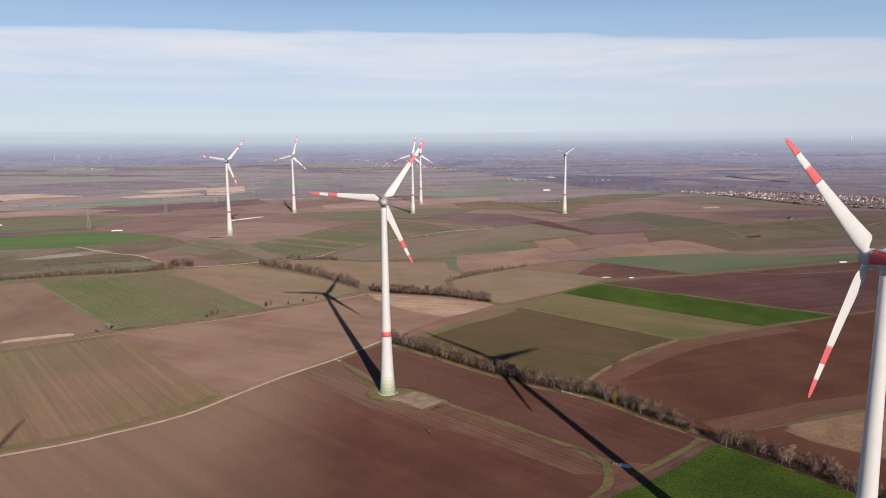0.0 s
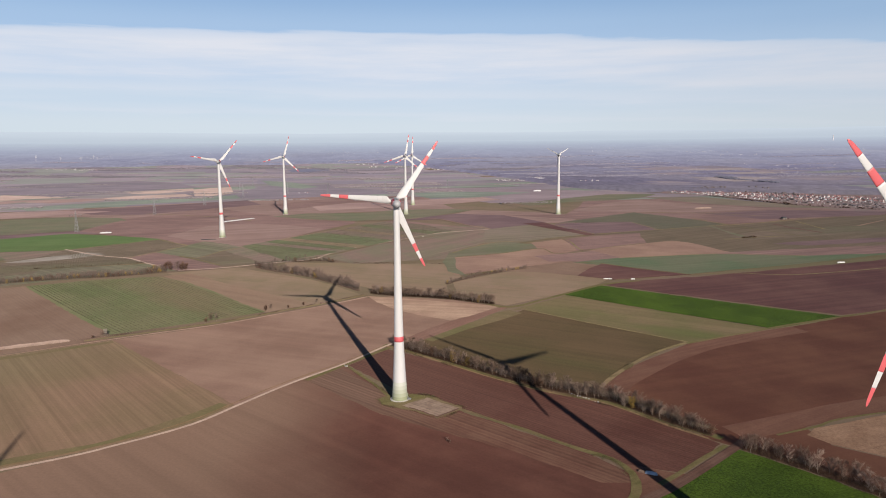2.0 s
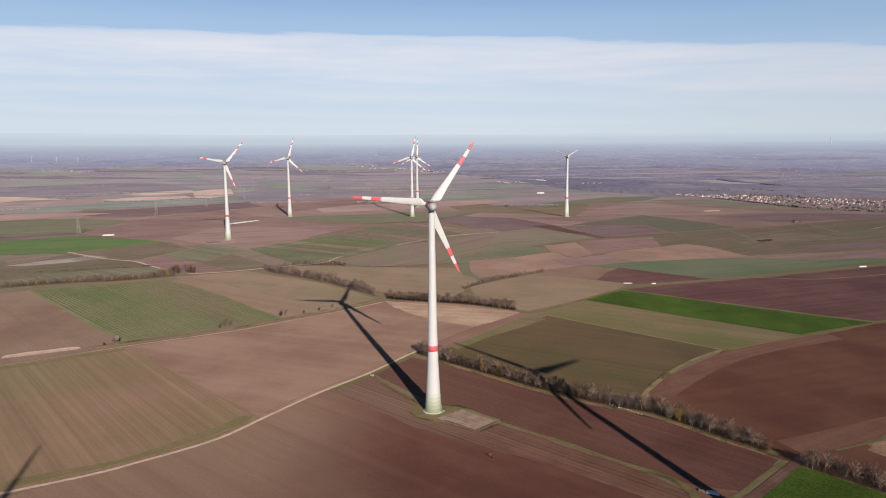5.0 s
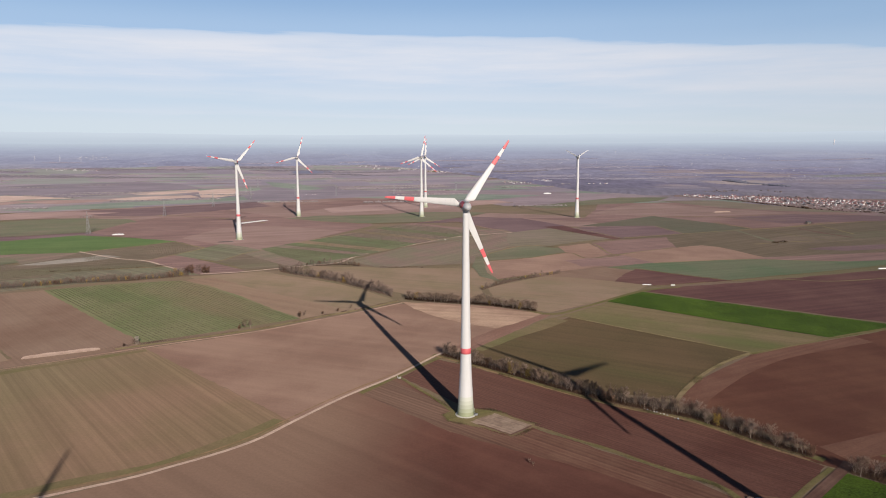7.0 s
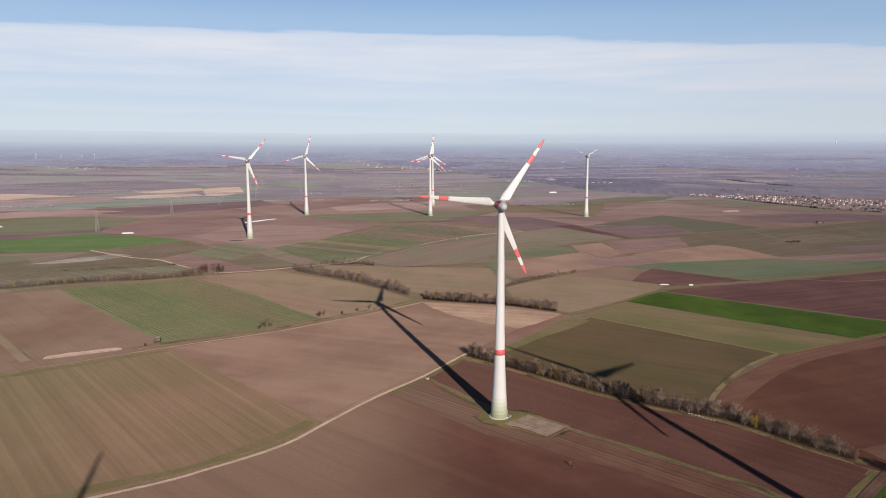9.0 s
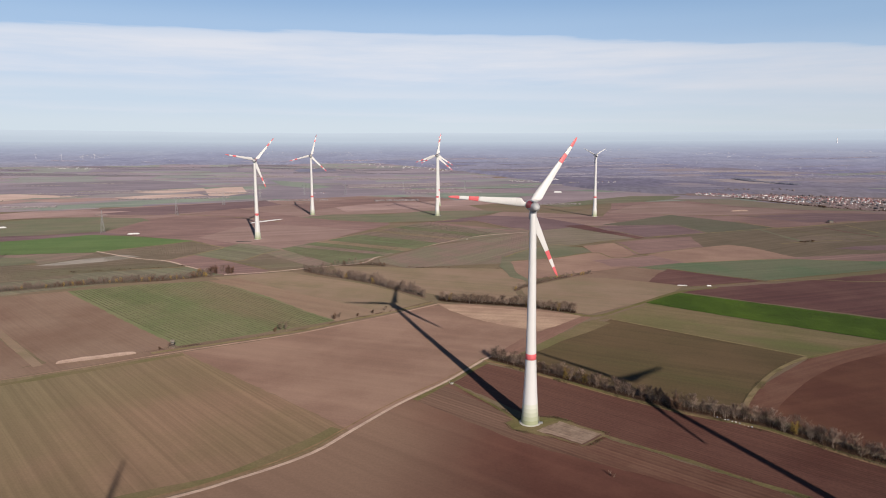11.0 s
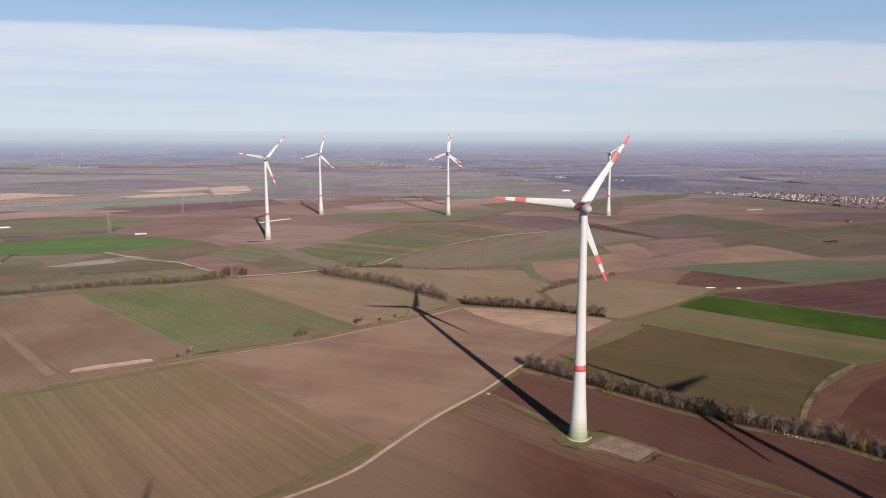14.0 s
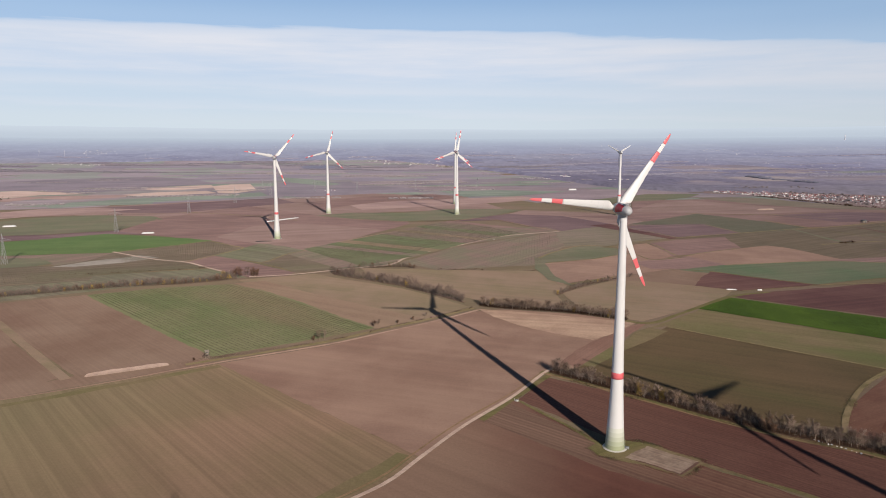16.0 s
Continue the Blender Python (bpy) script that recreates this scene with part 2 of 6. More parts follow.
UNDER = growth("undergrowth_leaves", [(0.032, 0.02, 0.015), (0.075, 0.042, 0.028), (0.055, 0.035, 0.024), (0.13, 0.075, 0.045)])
BAREVINE = growth("bare_vines", [(0.085, 0.07, 0.055), (0.12, 0.1, 0.078), (0.105, 0.095, 0.066)])
VINE = growth("vine_leaves", [(0.085, 0.085, 0.055), (0.13, 0.122, 0.08), (0.17, 0.15, 0.11)])
# far woods and hedgerows: haze of distance painted into their colours
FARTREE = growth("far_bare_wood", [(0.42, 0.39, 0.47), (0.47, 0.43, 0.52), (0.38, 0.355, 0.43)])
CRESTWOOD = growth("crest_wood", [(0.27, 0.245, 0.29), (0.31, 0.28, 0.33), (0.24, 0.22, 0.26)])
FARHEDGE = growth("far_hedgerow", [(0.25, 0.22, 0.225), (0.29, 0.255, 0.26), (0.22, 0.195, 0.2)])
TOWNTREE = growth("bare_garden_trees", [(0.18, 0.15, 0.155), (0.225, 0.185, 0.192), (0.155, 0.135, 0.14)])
# evergreen tone blued and lightened by painted haze
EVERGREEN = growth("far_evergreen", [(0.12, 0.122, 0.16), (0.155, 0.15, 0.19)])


# ---- building helpers ----
def mesh_of(bm, name, material, flat=False):
    me = bpy.data.meshes.new(name)
    bm.to_mesh(me)
    bm.free()
    me.materials.append(material)
    if not flat:
        for p in me.polygons:
            p.use_smooth = True
    return me


def part(name, bm, material, parent=None, label="", flat=False):
    """Links a bmesh as one mesh object, under a thing or part if one is given."""
    ob = new(name, bm if isinstance(bm, bpy.types.Mesh) else mesh_of(bm, name, material, flat))
    if parent:
        ob.parent = parent
    return tagged(ob, label) if label else ob


def thing(name, label, category, group=""):
    ob = new(name)
    ob.empty_display_size = 0.5
    return tagged(ob, label, category, group)


def soup(verts, faces):
    bm = bmesh.new()
    vs = [bm.verts.new(v) for v in verts]
    for f in faces:
        bm.faces.new([vs[i] for i in f])
    return bm


def lathe(profile, segments=32, cap=True):
    """A turned body round z from (radius, height) pairs."""
    bm = bmesh.new()
    rings = []
    for r, z in profile:
        rings.append([bm.verts.new((r * math.cos(2 * math.pi * k / segments), r * math.sin(2 * math.pi * k / segments), z)) for k in range(segments)])
    for a, b in zip(rings, rings[1:]):
        for k in range(segments):
            j = (k + 1) % segments
            bm.faces.new((a[k], a[j], b[j], b[k]))
    if cap:
        bm.faces.new(rings[0][::-1])
        bm.faces.new(rings[-1])
    return bm


def box(w, d, h, at=(0, 0, 0), bevel=0.0, turn=0.0, bm=None):
    """A box standing on at, with softened edges."""
    bm = bm or bmesh.new()
    m = Matrix.Translation((at[0], at[1], at[2] + h / 2)) @ Matrix.Rotation(turn, 4, "Z") @ Matrix.Diagonal((w, d, h, 1))
    made = bmesh.ops.create_cube(bm, size=1, matrix=m)
    if bevel:
        es = list({e for v in made["verts"] for e in v.link_edges})
        bmesh.ops.bevel(bm, geom=es, offset=bevel, segments=2, affect="EDGES")
    return bm


def bar(bm, a, b, r0, r1, sides=4):
    """A tapered bar from a to b."""
    a, b = Vector(a), Vector(b)
    d = (b - a).normalized()
    u = d.orthogonal().normalized()
    v = d.cross(u)
    lo, hi = [], []
    for k in range(sides):
        w = 2 * math.pi * k / sides
        off = u * math.cos(w) + v * math.sin(w)
        lo.append(bm.verts.new(a + off * r0))
        hi.append(bm.verts.new(b + off * r1))
    for k in range(sides):
        j = (k + 1) % sides
        bm.faces.new((lo[k], lo[j], hi[j], hi[k]))
    bm.faces.new(hi)
    return bm


# ---- ground ----
def build_ground():
    """One sheet of land out to the horizon, on rings that widen with distance."""
    radii, r = [0.0], 12.0
    while r < 4895:
        radii.append(r)
        r *= 1.045
    radii.append(4895)
    seg = 180
    bm = bmesh.new()
    rows = []
    for r in radii:
        row = []
        for k in range(seg):
            w = 2 * math.pi * k / seg
            x, y = EYE.x + r * math.sin(w), EYE.y + r * math.cos(w)
            row.append(bm.verts.new((x, y, terrain(x, y) - 0.1 * smooth(80, 130, y) - 0.5 * smooth(900, 1300, y))))
            if r == 0:
                break
        rows.append(row)
    for a, b in zip(rows, rows[1:]):
        for k in range(seg):
            j = (k + 1) % seg
            if len(a) == 1:
                bm.faces.new((a[0], b[j], b[k]))
            else:
                bm.faces.new((a[k], a[j], b[j], b[k]))
    return bm


GROUND = land("mixed_farmland", (0.083, 0.068, 0.044), (0.096, 0.072, 0.054), 17, 0.2, 8, 60, (0.072, 0.068, 0.037))
tagged(part("ground", build_ground(), GROUND), "wide brown and olive winter farmland", "ground", kind="structure")


def build_backdrop(r0, r1, rings, height):
    """A ring of far land, seen only in the distance."""
    seg = 360
    bm = bmesh.new()
    rows = []
    for i in range(rings + 1):
        row = []
        for k in range(seg):
            w = 2 * math.pi * k / seg
            inner = r0(w) if callable(r0) else r0
            r = inner + (r1 - inner) * (i / rings) ** 1.5
            x, y = EYE.x + r * math.sin(w), EYE.y + r * math.cos(w)
            row.append(bm.verts.new((x, y, height(x, y, i / rings, w))))
        rows.append(row)
    for a, b in zip(rows, rows[1:]):
        for k in range(seg):
            j = (k + 1) % seg
            bm.faces.new((a[k], a[j], b[j], b[k]))
    return bm


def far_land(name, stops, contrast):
    """Far country as a glowing backdrop: haze painted into its tones by distance, with stripes of wood and field across
    the view.
    """
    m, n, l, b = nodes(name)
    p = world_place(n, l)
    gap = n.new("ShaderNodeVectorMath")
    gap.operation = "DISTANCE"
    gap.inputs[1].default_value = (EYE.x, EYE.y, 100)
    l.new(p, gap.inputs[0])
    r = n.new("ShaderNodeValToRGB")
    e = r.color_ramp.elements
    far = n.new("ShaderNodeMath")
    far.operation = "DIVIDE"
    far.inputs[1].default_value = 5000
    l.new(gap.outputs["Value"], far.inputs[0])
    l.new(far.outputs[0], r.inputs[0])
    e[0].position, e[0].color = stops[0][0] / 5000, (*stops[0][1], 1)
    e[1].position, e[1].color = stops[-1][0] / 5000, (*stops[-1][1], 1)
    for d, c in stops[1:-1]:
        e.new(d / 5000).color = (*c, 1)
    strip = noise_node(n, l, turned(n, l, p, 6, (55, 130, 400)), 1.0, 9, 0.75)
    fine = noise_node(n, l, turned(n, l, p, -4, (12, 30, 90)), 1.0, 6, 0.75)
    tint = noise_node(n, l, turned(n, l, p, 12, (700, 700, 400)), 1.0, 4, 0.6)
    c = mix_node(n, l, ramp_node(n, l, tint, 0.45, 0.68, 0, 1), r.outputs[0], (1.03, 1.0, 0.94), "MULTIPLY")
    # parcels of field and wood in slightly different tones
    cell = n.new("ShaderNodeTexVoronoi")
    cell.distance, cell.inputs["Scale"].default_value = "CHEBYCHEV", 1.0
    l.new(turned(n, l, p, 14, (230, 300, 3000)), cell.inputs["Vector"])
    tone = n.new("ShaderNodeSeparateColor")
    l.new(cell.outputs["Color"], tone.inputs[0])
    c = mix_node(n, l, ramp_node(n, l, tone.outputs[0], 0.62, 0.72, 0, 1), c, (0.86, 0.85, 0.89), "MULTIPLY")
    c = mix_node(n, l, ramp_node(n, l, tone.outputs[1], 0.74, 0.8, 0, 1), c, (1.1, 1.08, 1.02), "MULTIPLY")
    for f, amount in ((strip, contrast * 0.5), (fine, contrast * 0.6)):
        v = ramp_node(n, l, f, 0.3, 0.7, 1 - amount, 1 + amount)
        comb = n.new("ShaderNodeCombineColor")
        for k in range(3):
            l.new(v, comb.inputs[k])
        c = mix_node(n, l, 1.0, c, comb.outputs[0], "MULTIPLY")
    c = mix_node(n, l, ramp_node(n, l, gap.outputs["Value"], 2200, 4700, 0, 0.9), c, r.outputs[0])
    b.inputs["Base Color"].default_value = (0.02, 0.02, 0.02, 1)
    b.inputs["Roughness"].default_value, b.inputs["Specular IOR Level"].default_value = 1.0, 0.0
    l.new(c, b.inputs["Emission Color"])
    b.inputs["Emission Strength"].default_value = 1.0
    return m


# tones pale and blue with distance: painted haze, given off as glow
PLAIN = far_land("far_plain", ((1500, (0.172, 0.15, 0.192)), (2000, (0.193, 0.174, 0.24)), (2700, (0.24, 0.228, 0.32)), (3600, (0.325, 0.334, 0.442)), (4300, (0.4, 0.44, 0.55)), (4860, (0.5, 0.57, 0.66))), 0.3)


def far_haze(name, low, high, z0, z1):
    """Hills as glowing colour: painted haze that pales upwards into the sky."""
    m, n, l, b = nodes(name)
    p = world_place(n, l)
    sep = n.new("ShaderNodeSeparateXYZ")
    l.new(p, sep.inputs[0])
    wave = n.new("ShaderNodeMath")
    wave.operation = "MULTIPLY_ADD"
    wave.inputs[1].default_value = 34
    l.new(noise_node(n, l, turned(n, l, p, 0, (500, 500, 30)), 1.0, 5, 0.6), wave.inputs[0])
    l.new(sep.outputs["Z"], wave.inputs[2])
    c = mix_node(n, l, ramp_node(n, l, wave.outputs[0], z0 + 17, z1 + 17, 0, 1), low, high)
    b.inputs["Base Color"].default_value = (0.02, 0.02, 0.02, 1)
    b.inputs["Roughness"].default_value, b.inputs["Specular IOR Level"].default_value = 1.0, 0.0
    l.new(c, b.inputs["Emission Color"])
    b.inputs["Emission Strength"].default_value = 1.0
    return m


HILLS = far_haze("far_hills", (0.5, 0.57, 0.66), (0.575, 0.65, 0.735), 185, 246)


def plain_rim(w):
    """The plain begins nearer on the east side, where the plateau ends."""
    w = math.degrees((w + math.pi) % (2 * math.pi) - math.pi)
    return 3000 - 1480 * smooth(-8, 16, w) + 90 * noise.noise(Vector((w / 4, 2, 1)))


def stand_on(x, y):
    """Height at which far things stand: on the plain where it begins, else on the ground."""
    r = math.hypot(x - EYE.x, y - EYE.y)
    return terrain(x, y) + (6.2 if r > plain_rim(math.atan2(x - EYE.x, y - EYE.y)) + 60 else 0.3)


def plain_height(x, y, f, w):
    return terrain(x, y) + 6 + (1.0 * noise.noise(Vector((x / 400, y / 400, 0))) * smooth(0, 0.1, f)) - 9 * (1 - smooth(0, 0.04, f))


def hill_height(x, y, f, w):
    rim = 1 + 0.3 * noise.noise(Vector((4 * math.sin(w), 4 * math.cos(w), 3))) + 0.05 * noise.noise(Vector((17 * math.sin(w), 17 * math.cos(w), 5)))
    return 150 + f * HILL_TOP * rim


HILL_TOP = 92
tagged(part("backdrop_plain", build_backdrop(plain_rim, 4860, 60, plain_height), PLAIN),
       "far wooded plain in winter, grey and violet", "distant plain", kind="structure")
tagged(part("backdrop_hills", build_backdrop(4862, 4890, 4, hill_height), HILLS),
       "hills along the horizon, paled blue by painted haze", "distant hills", kind="structure")


# ---- fields ----
SOIL = land("brown_soil", (0.113, 0.0735, 0.0575), (0.143, 0.0975, 0.0765), -20, 0.18, 9, 60, (0.098, 0.061, 0.048), grain_depth=0.06)
SOIL_MID = land("mid_brown_soil", (0.093, 0.062, 0.0465), (0.117, 0.084, 0.0645), -44, 0.12, 1.4, 70, (0.083, 0.052, 0.0405), furrow=(2.6, 0.02), grain_depth=0.05)
# paler west end: partly soil tone, partly the glow opposite the sun, painted
SOIL_WARM = land("red_brown_soil", (0.051, 0.0225, 0.0175), (0.067, 0.0315, 0.024), -40, 0.2, 7, 40, drift=(-70, 2, (0.155, 0.1, 0.075)), grain_depth=0.06)
# lighter west ends of these two soils: glow opposite the sun painted in
SOIL_STRIP = land("streaked_soil", (0.059, 0.029, 0.0215), (0.078, 0.044, 0.032), -42, 0.5, 1.6, 30, None, drift=(-25, 45, (0.115, 0.071, 0.054)), furrow=(2.2, 0.09), grain_depth=0.08)
SOIL_FURROW = land("furrowed_soil", (0.046, 0.0205, 0.0165), (0.061, 0.0303, 0.024), -43.5, 0.3, 1.2, 55, None, 0.4, 0.9, 0.12, drift=(-10, 75, (0.088, 0.0445, 0.0355)), furrow=(1.5, 0.08))
SOIL_EDGE = land("reddish_edge_soil", (0.096, 0.057, 0.045), (0.113, 0.07, 0.056), 55, 0.3, 3, 40)
SOIL_DARK = land("dark_brown_soil", (0.0475, 0.0205, 0.0146), (0.067, 0.0323, 0.0218), 20, 0.16, 6, 60, grain_depth=0.06)
HEADLAND = land("headland_soil", (0.08316, 0.04551, 0.0333), (0.07128, 0.0367, 0.02664), 30, 0.25, 2.5, 30)
SOIL_PINK = land("pale_dry_soil", (0.2037, 0.145, 0.1168), (0.16, 0.107, 0.08832), -16, 0.3, 3)
DRY_END = land("pale_dry_headland", (0.205, 0.15, 0.112), (0.155, 0.107, 0.082), -12, 0.3, 4, 40, (0.13, 0.085, 0.066))
DRYSOIL = land("dry_brown_soil", (0.1535, 0.1051, 0.0837), (0.1256, 0.0837, 0.06789), -20, 0.2, 3, 50)
SOIL_PURPLE = land("purple_soil", (0.052, 0.0262, 0.0258), (0.0715, 0.0395, 0.0355), 17, 0.4, 6, 90)
STUBBLE = land("olive_stubble", (0.099, 0.0735, 0.0465), (0.116, 0.079, 0.055), -48, 0.27, 1.7, 60, (0.095, 0.08, 0.0455), furrow=(7.3, 0.03), drift=(-265, -120, (0.13, 0.106, 0.064)), grain_depth=0.06)
STRIP_MIX = land("brown_and_olive_soil", (0.122, 0.086, 0.064), (0.128, 0.094, 0.069), -30, 0.15, 6, 50, (0.112, 0.077, 0.058))
STUBBLE_PALE = land("pale_stubble", (0.106, 0.086, 0.057), (0.131, 0.098, 0.073), -20, 0.14, 5, 45, (0.118, 0.082, 0.062), grain_depth=0.06)
OLIVE = land("olive_field", (0.0505, 0.0385, 0.0205), (0.062, 0.0445, 0.0252), -30, 0.2, 4, 50, (0.0455, 0.0425, 0.0187))
OLIVE_LIGHT = land("light_olive_field", (0.074, 0.068, 0.033), (0.094, 0.0745, 0.0435), -30, 0.2, 5, 40, (0.055, 0.067, 0.0235))
GREEN = land("green_crop", (0.0205, 0.0375, 0.0045), (0.0315, 0.054, 0.007), -35, 0.25, 0.8, 30, None, 1.0, 1.2, 0.5)
GREEN_FAR = land("far_green_crop", (0.048, 0.077, 0.029), (0.056, 0.083, 0.033), 10, 0.2, 3, 50)
VINE_GREEN = land("green_vineyard_strip", (0.06, 0.073, 0.039), (0.076, 0.079, 0.048), -32, 0.4, 2.6, 50)
GREEN_DULL = land("dull_green_crop", (0.07, 0.076, 0.049), (0.088, 0.08, 0.058), 15, 0.25, 4, 60)
GREEN_BLUE = land("blue_green_crop", (0.056, 0.076, 0.046), (0.071, 0.078, 0.052), 15, 0.2, 4, 60)
VINEYARD = land("vineyard_grass", (0.07, 0.084, 0.04), (0.092, 0.093, 0.052), -43, 0.25, 1.3, 40, (0.1, 0.08, 0.052))
VINE_BROWN = land("vineyard_brown", (0.105, 0.078, 0.067), (0.09, 0.082, 0.06), 50, 0.3, 3, 30, (0.125, 0.083, 0.08))
VINE_DARK = land("dark_vineyard", (0.072, 0.06, 0.045), (0.09, 0.071, 0.055), 20, 0.45, 3, 40, (0.068, 0.066, 0.042))
VINE_GREY = land("grey_green_vineyard", (0.08, 0.078, 0.055), (0.095, 0.086, 0.065), -32, 0.4, 3, 30, (0.072, 0.08, 0.048))
GREEN_OLIVE = land("far_green_olive_crop", (0.058, 0.058, 0.042), (0.068, 0.063, 0.047), 30, 0.25, 4, 60)
OLIVE_FAR = land("far_olive_brown", (0.066, 0.055, 0.0395), (0.079, 0.063, 0.046), 30, 0.35, 3.5, 60)
TAN = land("dry_tan_field", (0.262, 0.206, 0.186), (0.22, 0.172, 0.154), 10, 0.35, 8, 70)
FALLOW = land("tan_fallow", (0.158, 0.104, 0.071), (0.124, 0.079, 0.053), 20, 0.25, 2, 14, (0.187, 0.128, 0.09), 0.9, 0.9, 0.2)
VERGE = land("grass_verge", (0.064, 0.061, 0.024), (0.085, 0.073, 0.035), 30, 0.3, 2, 12, (0.1, 0.075, 0.046), 0.8)
DRY = land("dry_grass", (0.13, 0.088, 0.054), (0.1, 0.07, 0.04), 30, 0.3, 2, 9, (0.075, 0.066, 0.032), 0.8)
BANK = land("grass_bank", (0.115, 0.093, 0.052), (0.092, 0.08, 0.04), 30, 0.3, 2, 8, (0.13, 0.098, 0.062), 0.8)
GRAVEL = land("pale_gravel", (0.2465, 0.1972, 0.1658), (0.204, 0.1573, 0.1318), 0, 0.2, 2, 9)
EARTH = land("beaten_earth", (0.056, 0.032, 0.025), (0.074, 0.045, 0.036), 40, 0.4, 0.8, 12)
NETS = land("pale_hail_nets", (0.145, 0.136, 0.122), (0.115, 0.11, 0.098), 10, 0.4, 3, 20)
HARDSTAND = land("gravel_hardstand", (0.145, 0.113, 0.09), (0.112, 0.084, 0.066), -40, 0.5, 1.2, 5, (0.172, 0.138, 0.115))
# a little violet haze of the middle distance is mixed into these tones
FARPARCELS = [land("far_brown_soil", (0.118, 0.083, 0.075), (0.138, 0.098, 0.09), 17, 0.36, 3.2, 90), land("far_red_soil", (0.096, 0.0635, 0.0595), (0.12, 0.081, 0.0755), 17, 0.36, 3.2, 90),
              land("far_purple_soil", (0.074, 0.05, 0.0545), (0.092, 0.064, 0.067), 17, 0.38, 3.5, 80), land("far_olive", (0.09004, 0.07934, 0.05936), (0.1059, 0.08816, 0.07208), 17, 0.36, 3.2, 90),
              land("far_green", (0.07945, 0.09037, 0.06148), (0.09534, 0.09367, 0.06996), 17, 0.36, 3.2, 90), land("far_vines", (0.1059, 0.08596, 0.07632), (0.09004, 0.08375, 0.06572), 60, 0.36, 2.5, 60),
              land("far_dry_soil", (0.1801, 0.1323, 0.1219), (0.1483, 0.1047, 0.09964), 17, 0.36, 3.6, 90)]


# field tones with the haze of distance painted in, bluer and paler
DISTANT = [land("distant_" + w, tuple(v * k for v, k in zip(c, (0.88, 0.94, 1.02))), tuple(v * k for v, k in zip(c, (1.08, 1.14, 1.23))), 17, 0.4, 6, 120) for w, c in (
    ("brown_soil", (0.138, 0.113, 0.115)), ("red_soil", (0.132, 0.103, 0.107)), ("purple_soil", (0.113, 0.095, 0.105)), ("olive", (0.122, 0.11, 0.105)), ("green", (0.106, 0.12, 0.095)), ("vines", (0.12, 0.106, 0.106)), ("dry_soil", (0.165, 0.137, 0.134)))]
# stronger painted haze for the farthest fields
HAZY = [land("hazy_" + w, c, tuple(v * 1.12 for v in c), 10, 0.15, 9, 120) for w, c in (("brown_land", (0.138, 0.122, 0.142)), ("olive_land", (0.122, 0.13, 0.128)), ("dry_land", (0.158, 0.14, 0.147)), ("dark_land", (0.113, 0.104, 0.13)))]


def rough_edge(corners, step, amount):
    """The outline with its straight sides broken up a little, as ploughs and tyres leave them."""
    out = []
    for (ax, ay), (bx, by) in zip(corners, corners[1:] + corners[:1]):
        count = max(1, round(math.hypot(bx - ax, by - ay) / step))
        for k in range(count):
            x, y = ax + (bx - ax) * k / count, ay + (by - ay) * k / count
            out.append((x + amount * noise.noise(Vector((x / 7, y / 7, 4))) + 0.6 * amount * noise.noise(Vector((x / 2, y / 2, 1))), y + amount * noise.noise(Vector((x / 7, y / 7, 8))) + 0.6 * amount * noise.noise(Vector((x / 2, y / 2, 6)))))
    return out


FIELDS = []


def patch(name, label, material, corners, lift, category="field"):
    """A field laid on the land: outline corners, cut fine enough to follow the ground."""
    if min(y for _, y in corners) > 240:
        lift += 0.0005 * len(FIELDS)
        FIELDS.append(name)
    bm = bmesh.new()
    if max(y for _, y in corners) < 330:
        corners = rough_edge(corners, *((1.2, 1.0) if name in ("hardstand", "verge") else (4, 0.8)))
    elif max(y for _, y in corners) < 800:
        corners = rough_edge(corners, 14, 2.0)
    if min(y for _, y in corners) > 240:
        # the far fields lap a little over one another
        cx, cy = sum(x for x, _ in corners) / len(corners), sum(y for _, y in corners) / len(corners)
        grow = 1 + 2.5 * len(corners) / sum(math.hypot(x - cx, y - cy) for x, y in corners)
        corners = [(cx + (x - cx) * grow, cy + (y - cy) * grow) for x, y in corners]
    f = bm.faces.new([bm.verts.new((x, y, 0)) for x, y in corners])
    f.normal_update()
    if f.normal.z < 0:
        f.normal_flip()
    bmesh.ops.triangulate(bm, faces=bm.faces[:])
    if max(y for _, y in corners) > 80:
        fine = 10 if min(y for _, y in corners) < 330 else 24 if min(y for _, y in corners) < 800 else 45
        for _ in range(9):
            long = [e for e in bm.edges if e.calc_length() > fine]
            if not long:
                break
            bmesh.ops.subdivide_edges(bm, edges=long, cuts=1, use_grid_fill=True)
        bmesh.ops.triangulate(bm, faces=bm.faces[:])
    for v in bm.verts:
        v.co.z = over(v.co.x, v.co.y, lift)
    return tagged(part(name, bm, material), label, category, kind="structure")


def glide(points, step):
    """Points at even steps along a smooth line through the given ones."""
    p = [Vector(q) for q in points]
    p = [2 * p[0] - p[1], *p, 2 * p[-1] - p[-2]]
    out = []
    for a, b, c, d in zip(p, p[1:], p[2:], p[3:]):
        k = max(1, round((c - b).length / step))
        for i in range(k):
            t = i / k
            out.append(0.5 * (2 * b + (c - a) * t + (2 * a - 5 * b + 4 * c - d) * t * t + (3 * b - a - 3 * c + d) * t**3))
    return out + [p[-2]]


LAID = []


